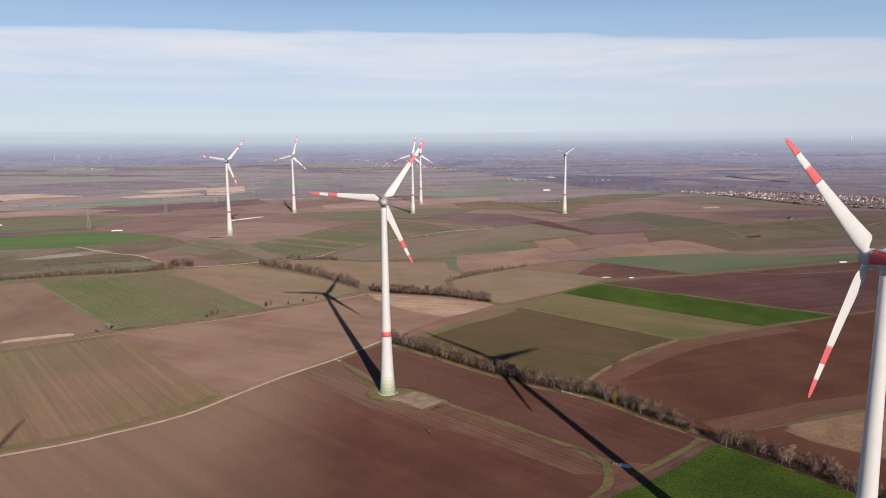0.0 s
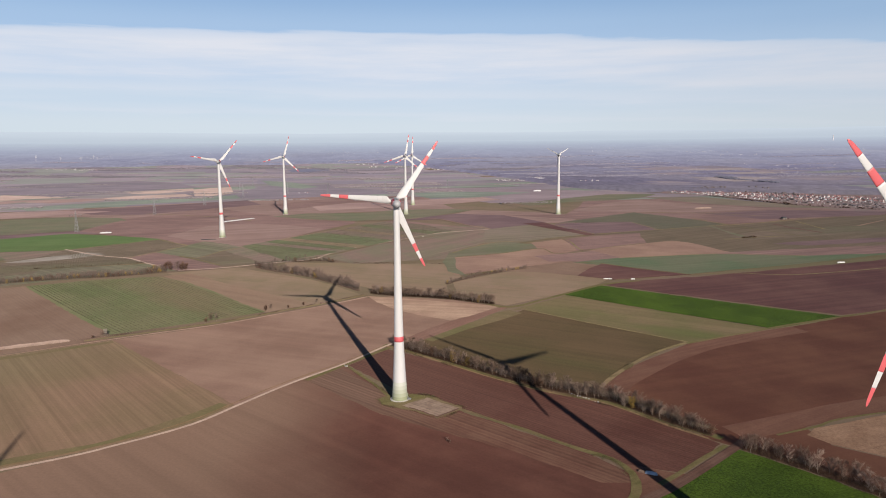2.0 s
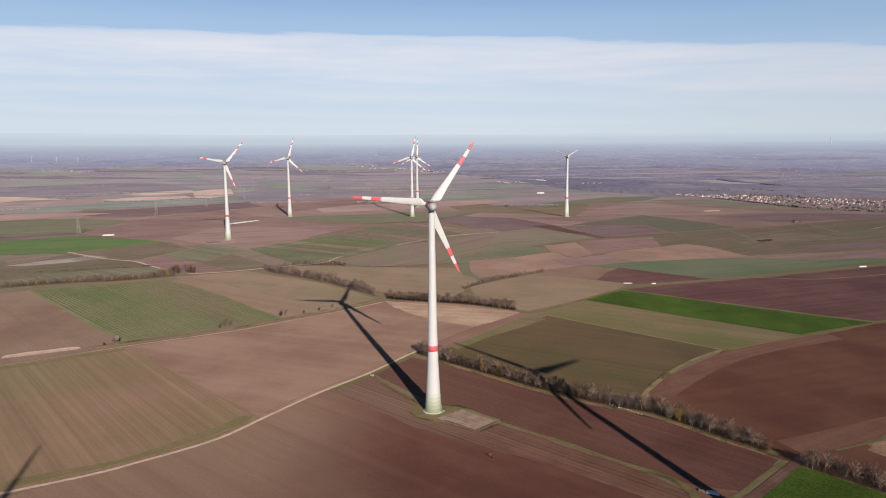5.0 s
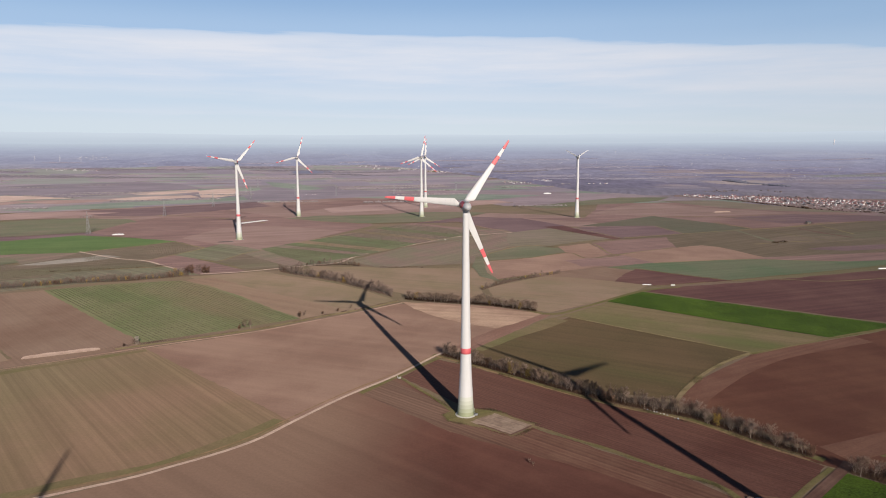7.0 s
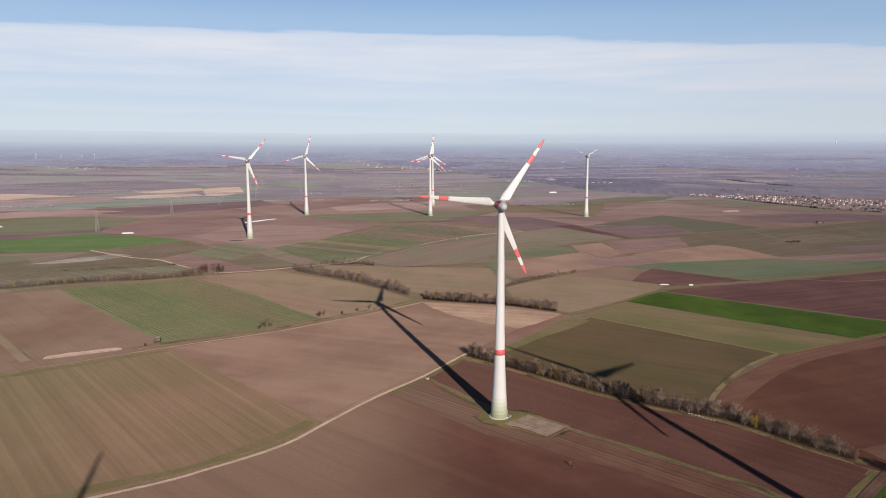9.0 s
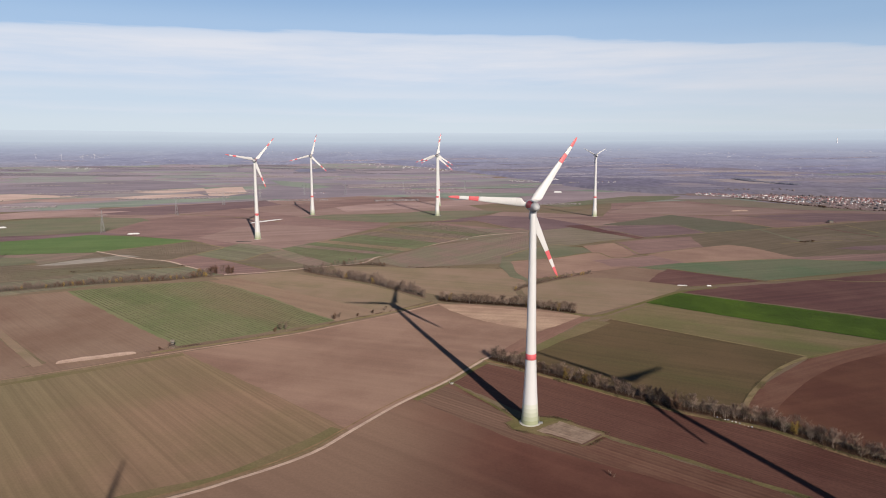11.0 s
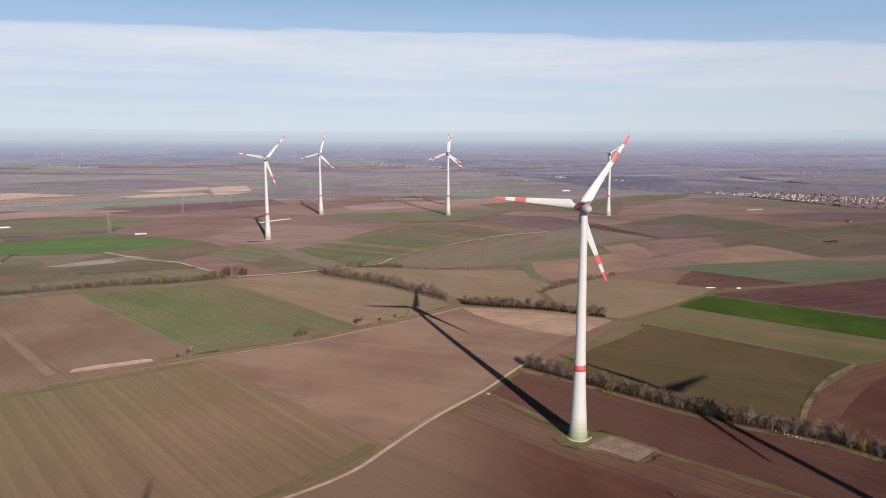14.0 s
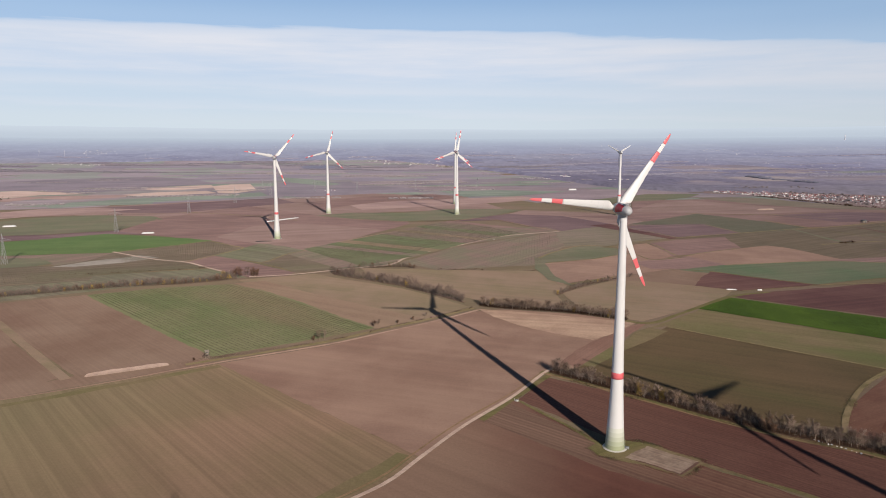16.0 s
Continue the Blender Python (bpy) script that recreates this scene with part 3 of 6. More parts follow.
def ribbon(name, label, material, points, width, lift, category="track", ragged=0.12):
    """A track or verge of even width along a line."""
    line = glide(points, 5)
    lift += 0.0012 * len(LAID)
    LAID.append(name)
    bm = bmesh.new()
    rows = []
    for i, q in enumerate(line):
        d = (line[min(i + 1, len(line) - 1)] - line[max(i - 1, 0)]).normalized()
        side = Vector((-d.y, d.x))
        row = []
        for s in (-0.5, -0.17, 0.17, 0.5):
            w = width * s * (1 + ragged * noise.noise(Vector((q.x / 22, q.y / 22, s * 9))))
            v = q + side * w
            row.append(bm.verts.new((v.x, v.y, over(v.x, v.y, lift))))
        rows.append(row)
    for a, b in zip(rows, rows[1:]):
        for k in range(3):
            bm.faces.new((a[k], a[k + 1], b[k + 1], b[k]))
    bmesh.ops.recalc_face_normals(bm, faces=bm.faces[:])
    if bm.faces[0].normal.z < 0:
        bmesh.ops.reverse_faces(bm, faces=bm.faces[:])
    return tagged(part(name, bm, material), label, category, kind="structure")


def parcels():
    """The patchwork of narrow parcels beyond the near fields."""
    rng = random.Random(5)
    words = ("brown ploughed", "red-brown ploughed", "dark purple-brown", "olive winter", "dull green crop", "brown vineyard", "pale dry ploughed")
    odds = (0, 0, 1, 2, 2, 2, 3, 3, 4, 4, 4, 5, 5, 2)
    tilt = radians(17)
    c, s = math.cos(tilt), math.sin(tilt)
    v = 60
    while v < 3200:
        deep = rng.uniform(26, 70) * (1 + v / 1600)
        u = -1900 + rng.uniform(0, 120)
        while u < 1900:
            wide = rng.uniform(90, 320)
            quad = []
            for a, b in ((u + 0.3, v + 0.3), (u + wide - 0.3, v + 0.3), (u + wide - 0.3, v + deep - 0.3), (u + 0.3, v + deep - 0.3)):
                wob = 14 * noise.noise(Vector((a / 170, b / 170, 7)))
                quad.append((a * c - b * s + wob, a * s + b * c + 2 * wob))
            mid = (sum(q[0] for q in quad) / 4, sum(q[1] for q in quad) / 4)
            r = math.hypot(mid[0] - EYE.x, mid[1] - EYE.y)
            if r > 1250 and r < plain_rim(math.atan2(mid[0] - EYE.x, mid[1] - EYE.y)) + 150 and abs(mid[0]) < 0.8 * (mid[1] + 300):
                # beyond 1900 m the fields take the stronger haze colours
                k = rng.choice(odds)
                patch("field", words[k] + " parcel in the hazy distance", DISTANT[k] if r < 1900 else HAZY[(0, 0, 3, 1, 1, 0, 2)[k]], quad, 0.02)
            u += wide
        v += deep


parcels()
# near fields
patch("field", "olive and brown stubble field with drill lines", STUBBLE, [(-420, -40), (-253, 47), (-174, 97), (-70, -5), (-81, -24.5), (-101, -42.5), (-132, -62.5), (-260, -130), (-420, -180)], 0.06)
patch("field", "smooth brown ploughed field beside a farm track", SOIL, [(-174, 97), (-123, 128), (-70, 174), (-40, 198), (-20, 202), (26, 190), (58, 172), (5, 90), (-8, 86), (-13, 81), (-31, 51), (-52.5, 21.5), (-69, -6)], 0.06)
patch("field", "pale dry end of a ploughed field", DRY_END, [(-39, 204), (-2, 193), (58, 172), (47, 160), (36, 147), (23, 137), (4, 149), (-14, 165), (-29, 185)], 0.1)
patch("field", "darker reddish edge of a ploughed field", SOIL_EDGE, [(60, 171), (47, 159), (34, 145), (22, 134), (10, 118), (-2, 98), (5, 90), (30, 124), (62, 168)], 0.12)
patch("field", "large ploughed field, brown turning dark red-brown", SOIL_WARM, [(-132, -66), (-101, -43.5), (-81, -25.5), (-69, -6.5), (-52.5, 21), (-31, 50), (-14, 22), (-2, 4), (26, -12), (72, -53), (83, -68), (84, -78), (70, -96), (0, -230), (-140, -220), (-260, -140)], 0.06)
patch("field", "streaked soil beside the grass strip", SOIL_STRIP, [(-34, 44), (-16, 22), (-3, 2), (3, -9), (14, -19), (27, -14), (50, -34), (73, -55), (80, -64), (82, -74), (72, -74), (44, -50), (14, -30), (-6, -16), (-24, 3), (-46, 26)], 0.09)
patch("field", "dark reddish field with narrow furrows", SOIL_FURROW, [(-12, 76), (-4, 70), (28, 43), (90, -6), (122, -45), (100, -67), (84, -62), (26, -9), (3, 6), (-29, 48)], 0.08)
patch("field", "trodden soil beside an earth lane", HEADLAND, [(82, -60), (102, -69), (98, -73), (76, -91), (64, -102), (60, -104), (75, -90), (81, -80), (83.5, -69)], 0.1)
patch("field", "bright green winter crop", GREEN, [(126, -50), (133, -57), (145, -70), (156, -85), (190, -130), (140, -210), (70, -160), (50, -120), (80, -88), (97, -75)], 0.08)
patch("field", "dark olive field beyond a hedge", OLIVE, [(2, 86), (40, 130), (73, 162), (156, 86), (115, 49), (94, 16), (60, 30), (28, 58)], 0.06)
patch("field", "light olive field with green patches", OLIVE_LIGHT, [(62, 160), (109, 201), (215, 112), (156, 85), (73, 163)], 0.1)
patch("field", "bright green winter crop in a long strip", GREEN, [(106, 204), (140, 231), (273, 138), (217, 112)], 0.12)
patch("field", "broad dark brown ploughed field", SOIL_DARK, [(94, 12), (116, 45), (155, 82), (271, 135), (420, 190), (420, 40), (209, -13), (164, -29), (139, -40), (128, -36)], 0.06)
patch("field", "dark brown ploughed strip beside a hedge", SOIL_DARK, [(136, -46), (156, -37), (162, -47), (182, -63), (260, -130), (200, -130), (160, -80)], 0.08)
patch("field", "dark soil at a gap in the hedge", SOIL_DARK, [(114, -28), (128, -34), (140, -37), (160, -28), (162, -46), (141, -58), (127, -48), (120, -42)], 0.05)
patch("field", "tan fallow field with dry tufts", FALLOW, [(157, -38), (164, -32), (207, -16), (420, 35), (420, -120), (270, -130), (182, -61), (162, -46)], 0.1)
patch("field", "purple-brown ploughed field", SOIL_PURPLE, [(156, 242), (228, 259), (414, 318), (640, 380), (560, 240), (311, 150), (275, 142), (141, 234)], 0.08)
patch("field", "tan field behind a bare hedge", STUBBLE_PALE, [(25, 246), (90, 300), (155, 257), (138, 234), (106, 206), (62, 174), (30, 196)], 0.08)
patch("field", "tan field beside a bare hedge", STUBBLE_PALE, [(-131, 332), (-63, 323), (19, 319), (33, 267), (20, 244), (24, 200), (-16, 212), (-71, 252), (-120, 292)], 0.08)
patch("vineyard_ground", "grassed vineyard floor with bare rows", VINEYARD, [(-315, 238), (-272, 261), (-223, 273), (-196, 256), (-157, 219), (-122, 181), (-102, 161), (-132, 140), (-181, 108)], 0.14)
patch("field", "brown field with fine drill rows", SOIL_MID, [(-420, 185), (-315, 240), (-181, 110), (-198, 94), (-228, 76), (-236, 78), (-300, 140), (-350, 110), (-420, 150)], 0.08)
patch("field", "brown ploughed field by the track", SOIL_MID, [(-420, 145), (-350, 106), (-306, 138), (-242, 76), (-256, 54), (-420, -30)], 0.08)
patch("field", "bare soil beside a crop heap", SOIL_MID, [(-290, 40), (-250, 66), (-236, 80), (-198, 97), (-183, 106), (-178, 99), (-189, 90), (-253, 49), (-286, 32)], 0.07)
patch("field", "olive and brown harvested field", STUBBLE_PALE, [(-222, 287), (-166, 310), (-149, 296), (-97, 264), (-71, 240), (-44, 209), (-70, 182), (-99, 162)], 0.08)
patch("field", "brown strip along a vineyard", STRIP_MIX, [(-222, 276), (-200, 284), (-150, 240), (-74, 182), (-101, 160), (-122, 178), (-157, 216)], 0.1)
# middle distance
patch("field", "wide brown ploughed land on the plateau", FARPARCELS[0], [(-693, 646), (-635, 813), (-516, 920), (-326, 1046), (-205, 1133), (-19, 1032), (30, 786), (-58, 770), (-189, 720), (-232, 690), (-374, 844), (-437, 667), (-573, 701)], 0.06)
patch("field", "purple-brown ploughed strip on the plateau", FARPARCELS[2], [(-607, 812), (-506, 896), (-416, 981), (-374, 1020), (-316, 911), (-371, 834), (-448, 731), (-528, 742)], 0.11)
patch("field", "pale dry strip on the plateau", FARPARCELS[6], [(-721, 707), (-678, 795), (-607, 812), (-525, 789), (-587, 727), (-669, 633)], 0.11)
patch("field", "pale dry ploughed strip on the plateau", FARPARCELS[6], [(-210, 859), (-161, 929), (-62, 978), (92, 1056), (153, 1023), (38, 907), (-50, 852), (-130, 803), (-180, 775)], 0.11)
patch("field", "red-brown ploughed strip on the plateau", FARPARCELS[1], [(-296, 910), (-216, 1041), (-87, 1111), (-19, 1046), (-62, 978), (-161, 929), (-210, 859), (-245, 778)], 0.11)
patch("field", "dull green winter crop on the plateau", GREEN_DULL, [(-649, 585), (-602, 671), (-548, 701), (-459, 681), (-433, 647), (-442, 544), (-503, 506), (-584, 494)], 0.11)
patch("field", "brown strip beside a green crop", FARPARCELS[2], [(-580, 489), (-500, 502), (-439, 539), (-383, 504), (-437, 510), (-478, 475), (-550, 447)], 0.11)
patch("field", "brown ploughed field round a turbine", FARPARCELS[1], [(-436, 660), (-371, 834), (-232, 690), (-179, 654), (-108, 626), (-105, 596), (-153, 486), (-195, 408), (-219, 427), (-248, 447), (-258, 424), (-305, 464), (-383, 504), (-433, 534)], 0.11)
patch("field", "paler stretch of a ploughed field", FARPARCELS[0], [(-304, 489), (-287, 578), (-242, 600), (-181, 575), (-135, 543), (-153, 486), (-195, 411), (-220, 430), (-255, 450)], 0.16)
patch("field", "green crop field round two turbines", GREEN_DULL, [(-232, 690), (-190, 729), (-115, 726), (-58, 780), (30, 786), (54, 765), (16, 704), (-25, 649), (-56, 637), (-108, 626), (-179, 654)], 0.16)
patch("field", "bright green crop strip", GREEN_FAR, [(-543, 430), (-478, 475), (-437, 510), (-374, 491), (-305, 464), (-327, 437), (-353, 415), (-374, 397), (-411, 391), (-502, 373)], 0.16)
patch("field", "dark olive vineyard above a lane", VINE_DARK, [(-372, 397), (-353, 415), (-327, 437), (-303, 461), (-259, 421), (-276, 385), (-289, 358), (-323, 369)], 0.16)
patch("field", "brown ploughed field between vineyards", FARPARCELS[1], [(-287, 356), (-273, 382), (-242, 363), (-186, 317), (-189, 304), (-216, 297), (-237, 313), (-262, 333)], 0.16)
patch("field", "grey-green vineyard with pale posts", VINE_GREY, [(-273, 385), (-256, 418), (-247, 443), (-219, 427), (-196, 408), (-208, 388), (-221, 356), (-243, 366)], 0.16)
patch("field", "dark vineyard strip", VINE_DARK, [(-242, 363), (-220, 353), (-208, 388), (-158, 335), (-160, 324), (-186, 317)], 0.16)
patch("field", "vines under pale hail nets", NETS, [(-391, 333), (-375, 353), (-344, 380), (-325, 372), (-343, 351), (-374, 333)], 0.21)
patch("field", "olive vineyard below a lane", VINE_DARK, [(-392, 336), (-376, 356), (-370, 394), (-321, 366), (-288, 353), (-261, 331), (-277, 326), (-319, 313), (-344, 302), (-372, 317)], 0.16)
patch("field", "small green field", GREEN_DULL, [(-487, 352), (-449, 366), (-428, 368), (-404, 345), (-415, 335), (-461, 316)], 0.16)
patch("field", "brown and olive vineyard strip", VINE_BROWN, [(-500, 371), (-410, 388), (-372, 394), (-376, 356), (-392, 336), (-404, 345), (-428, 368), (-449, 366), (-489, 355)], 0.11)
patch("field", "dark olive strip of vines", VINE_DARK, [(-459, 314), (-413, 333), (-391, 333), (-372, 317), (-346, 302), (-341, 285), (-416, 255)], 0.16)
patch("field", "olive grass below a vineyard", VINE_GREY, [(-416, 255), (-341, 285), (-343, 299), (-318, 310), (-276, 324), (-261, 331), (-237, 313), (-217, 295), (-257, 279), (-295, 263), (-327, 243), (-382, 208)], 0.11)
patch("field", "green strip beside a lane", VINE_GREY, [(-208, 388), (-195, 408), (-171, 446), (-143, 417), (-106, 345), (-130, 333), (-154, 326)], 0.11)
patch("field", "dark purple-brown field by a lane", FARPARCELS[2], [(-44, 624), (-18, 656), (32, 703), (101, 679), (148, 588), (72, 532), (44, 575), (12, 635)], 0.11)
patch("field", "brown field beyond the vineyard lane", FARPARCELS[0], [(32, 703), (63, 765), (149, 725), (193, 683), (191, 576), (148, 588), (101, 679)], 0.06)
patch("field", "olive land beside a lane", FARPARCELS[3], [(48, 423), (72, 527), (147, 583), (188, 477), (126, 447), (92, 425), (79, 435)], 0.06)
patch("field", "narrow dark ploughed strip", SOIL_PURPLE, [(120, 578), (148, 588), (191, 481), (178, 473), (145, 530)], 0.16)
patch("field", "green sown field", GREEN_DULL, [(26, 371), (46, 401), (79, 432), (106, 412), (115, 397), (75, 367), (29, 350)], 0.16)
patch("field", "pale tan ploughed field", DRYSOIL, [(28, 347), (75, 367), (113, 388), (136, 350), (143, 330), (104, 313), (62, 292), (29, 274), (26, 306)], 0.16)
patch("field", "grass baulk beside a vineyard", GREEN_DULL, [(23, 374), (28, 347), (28, 301), (36, 272), (22, 289), (18, 328)], 0.16)
patch("field", "pale pink-brown field", DRYSOIL, [(112, 424), (145, 440), (153, 381), (127, 363), (114, 391)], 0.16)
patch("field", "red-brown field beside a lane", FARPARCELS[1], [(151, 443), (184, 462), (239, 480), (228, 417), (181, 392), (153, 381)], 0.16)
patch("field", "olive-brown plateau field", OLIVE_FAR, [(190, 473), (264, 511), (333, 533), (418, 567), (539, 615), (768, 683), (526, 401), (424, 382), (340, 369), (293, 360), (272, 416), (228, 417), (239, 480)], 0.11)
patch("field", "dark olive crop field on the plateau", GREEN_OLIVE, [(169, 588), (295, 702), (347, 611), (368, 553), (324, 529), (273, 516), (261, 584)], 0.16)
patch("field", "purple-brown ploughed strip", FARPARCELS[2], [(154, 566), (189, 581), (259, 585), (272, 511), (222, 494), (190, 477)], 0.16)
patch("field", "light brown dry field", DRYSOIL, [(162, 375), (184, 392), (259, 426), (272, 416), (294, 360), (240, 347), (182, 338)], 0.16)
patch("field", "red-brown field below a dry field", FARPARCELS[1], [(107, 351), (162, 375), (182, 338), (142, 325), (117, 326)], 0.16)
patch("field", "red-brown field on the rise", FARPARCELS[1], [(294, 360), (340, 369), (424, 382), (521, 395), (484, 352), (357, 340), (279, 353)], 0.16)
patch("field", "blue-green crop field", GREEN_BLUE, [(140, 321), (182, 338), (279, 353), (357, 340), (439, 346), (334, 305), (266, 284), (222, 269), (187, 293)], 0.16)
patch("field", "brown field above a lane", SOIL_MID, [(61, 286), (103, 310), (141, 323), (162, 313), (143, 286), (132, 266), (100, 281)], 0.11)
patch("field", "dark purple-brown field below a lane", SOIL_PURPLE, [(132, 266), (145, 290), (161, 311), (187, 291), (220, 267), (158, 252)], 0.16)
patch("field", "brown ploughed plateau land", FARPARCELS[1], [(102, 686), (193, 683), (240, 818), (270, 935), (393, 969), (488, 951), (513, 786), (623, 742), (828, 753), (775, 692), (543, 622), (421, 573), (368, 553), (347, 611), (295, 702), (204, 622)], 0.06)
patch("field", "green crop on the plateau", GREEN_DULL, [(143, 890), (260, 1018), (349, 1104), (450, 1099), (397, 1011), (314, 946), (235, 911), (163, 843)], 0.16)
patch("field", "dark olive strip on the plateau", FARPARCELS[3], [(402, 1011), (512, 1005), (568, 871), (623, 742), (521, 785), (455, 853)], 0.16)
patch("field", "pink-brown strip on the plateau", FARPARCELS[0], [(215, 740), (295, 883), (374, 943), (445, 831), (517, 746), (378, 699), (298, 710)], 0.11)
patch("field", "purple strip on the plateau", FARPARCELS[2], [(395, 682), (516, 728), (645, 688), (775, 692), (575, 633), (440, 607)], 0.16)
patch("field", "olive strip on the plateau", VINE_DARK, [(333, 457), (398, 497), (669, 568), (609, 498), (431, 452), (347, 429)], 0.16)
patch("field", "dark strip on the plateau", FARPARCELS[2], [(361, 403), (385, 414), (565, 447), (542, 420), (392, 393)], 0.16)
patch("field", "pale tan stubble field", TAN, [(-1020, 1164), (-981, 1215), (-873, 1177), (-785, 1125), (-860, 1096), (-868, 1038), (-897, 985)], 0.16)
patch("field", "pale tan stubble strip", FARPARCELS[6], [(-879, 959), (-855, 1052), (-805, 1079), (-721, 1092), (-652, 1089), (-680, 1032), (-738, 980), (-807, 1009), (-822, 934)], 0.16)
patch("field", "pale tan stubble field", TAN, [(-741, 1284), (-710, 1367), (-637, 1430), (-597, 1340), (-646, 1242), (-695, 1243)], 0.16)
patch("field", "pale tan stubble field", TAN, [(-700, 1106), (-663, 1170), (-575, 1220), (-528, 1148), (-590, 1102), (-639, 1059)], 0.16)
patch("field", "pale tan stubble field", TAN, [(-616, 1385), (-594, 1451), (-550, 1471), (-468, 1234), (-490, 1146), (-523, 1148)], 0.16)
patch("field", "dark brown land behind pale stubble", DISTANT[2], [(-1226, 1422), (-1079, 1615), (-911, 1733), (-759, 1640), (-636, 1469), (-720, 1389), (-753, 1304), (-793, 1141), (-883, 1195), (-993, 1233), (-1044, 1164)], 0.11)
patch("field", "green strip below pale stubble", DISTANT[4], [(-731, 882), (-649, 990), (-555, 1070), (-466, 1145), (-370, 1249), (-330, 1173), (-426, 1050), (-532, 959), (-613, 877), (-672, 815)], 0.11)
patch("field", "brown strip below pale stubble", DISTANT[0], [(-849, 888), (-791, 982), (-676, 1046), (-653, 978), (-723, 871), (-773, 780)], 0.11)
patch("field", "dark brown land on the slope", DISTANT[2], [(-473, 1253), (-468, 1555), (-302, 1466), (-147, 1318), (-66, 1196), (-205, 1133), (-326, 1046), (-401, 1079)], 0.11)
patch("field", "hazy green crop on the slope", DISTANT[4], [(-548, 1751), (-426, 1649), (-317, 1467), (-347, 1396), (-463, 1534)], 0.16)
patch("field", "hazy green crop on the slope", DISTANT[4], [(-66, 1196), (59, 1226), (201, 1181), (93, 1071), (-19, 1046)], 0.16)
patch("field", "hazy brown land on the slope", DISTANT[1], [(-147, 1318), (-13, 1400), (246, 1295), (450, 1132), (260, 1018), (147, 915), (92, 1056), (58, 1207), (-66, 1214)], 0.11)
patch("field", "green vineyard strips", VINE_BROWN, [(-212, 378), (-192, 411), (-112, 486), (-77, 559), (60, 560), (72, 528), (-52, 432), (-103, 357), (-131, 343), (-167, 323)], 0.12)
patch("field", "bare vineyard with regular rows", VINE_BROWN, [(-98, 353), (-50, 421), (64, 519), (57, 430), (25, 345), (-63, 325)], 0.12)


def between(f, k):
    """A point of the slope between the two vineyard lanes: f across, k along."""
    upper, lower = ((-195, 414), (-142, 486), (-84, 580), (-49, 630)), ((-131, 340), (-86, 382), (-36, 448), (26, 515))
    i = min(int(k), 2)
    t = k - i
    a, b = (tuple(u + (v - u) * t for u, v in zip(q[i], q[i + 1])) for q in (upper, lower))
    return tuple(u + (v - u) * f for u, v in zip(a, b))


STRIPS = ((0.0, 0.2, 4), (0.2, 0.36, 5), (0.36, 0.55, 4), (0.55, 0.72, 3), (0.72, 0.95, 4), (0.95, 1.24, 4), (1.24, 1.5, 5), (1.5, 1.64, 3), (1.64, 1.87, 5), (1.87, 2.1, 4), (2.1, 2.28, 5))
for k0, k1, tone in STRIPS:
    patch("vineyard_ground", "narrow %s strip of a vineyard slope" % {3: "olive", 4: "green", 5: "brown"}[tone], {3: STUBBLE_PALE, 4: VINE_GREEN, 5: VINE_BROWN}[tone],
          [between(0.02, k0), between(0.02, k1 - 0.02), between(0.97, k1 + 0.7), between(0.97, k0 + 0.72 if k0 else 0)], 0.24)
patch("vineyard_ground", "brown strip above a vineyard slope", VINE_BROWN, [between(0.02, 2.28), between(0.02, 2.62), (40, 540), (26, 515)], 0.24)
patch("vineyard_ground", "dark soil strip above a vineyard slope", FARPARCELS[1], [between(0.02, 2.64), between(0.02, 3), (59, 530), (42, 538)], 0.24)

TOWNSOIL = land("town_gardens", (0.125, 0.086, 0.088), (0.1, 0.083, 0.078), 30, 0.2, 6, 25)
patch("town_ground", "gardens and yards between houses", TOWNSOIL, [(640, 640), (606, 710), (586, 790), (574, 895), (553, 990), (530, 1062), (470, 1120), (520, 1250), (640, 1330), (790, 1320), (870, 1200), (930, 1000), (980, 700), (960, 640)], 0.14, "gardens")
# panel blue is dulled by haze put into the colour
SOLAR = land("hazy_solar_panels", (0.085, 0.09, 0.13), (0.1, 0.104, 0.142), 10, 0.2, 6, 60)
patch("solar_field", "dark blue rows of solar panels in the haze", SOLAR, [(-598, 2307), (-567, 2402), (-463, 2410), (-436, 2289), (-501, 2228), (-563, 2223)], 0.5, "solar park")
# strips of field on the far plain
rng = random.Random(15)
for _ in range(24):
    w, r = radians(rng.uniform(18, 36)), rng.uniform(1620, 2500)
    x, y, wide, deep, lean = EYE.x + r * math.sin(w), EYE.y + r * math.cos(w), rng.uniform(60, 230), rng.uniform(40, 130), rng.uniform(-0.1, 0.3)
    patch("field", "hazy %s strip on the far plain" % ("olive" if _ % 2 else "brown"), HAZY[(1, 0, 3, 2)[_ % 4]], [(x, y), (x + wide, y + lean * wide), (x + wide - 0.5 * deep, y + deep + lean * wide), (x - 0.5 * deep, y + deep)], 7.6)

# lanes and verges
ribbon("headland", "paler turning strip at a field edge", HEADLAND, [(96, 8), (103, 22), (121, 42), (158, 75), (196, 95), (232, 110)], 13, 0.1, "field")
ribbon("headland", "paler turning strip beside a boundary", HEADLAND, [(131, -36), (164, -23), (206, -7), (300, 18), (420, 46)], 13, 0.1, "field")
ribbon("headland", "grassy fringe of an olive field", OLIVE_LIGHT, [(10, 92), (40, 129), (66, 158)], 11, 0.1, "field", 0.7)
ribbon("headland", "grassy edge of a stubble field", OLIVE_LIGHT, [(-260, -123), (-133, -57), (-103, -38), (-86, -20), (-76, -3)], 6.5, 0.08, "field", 0.9)
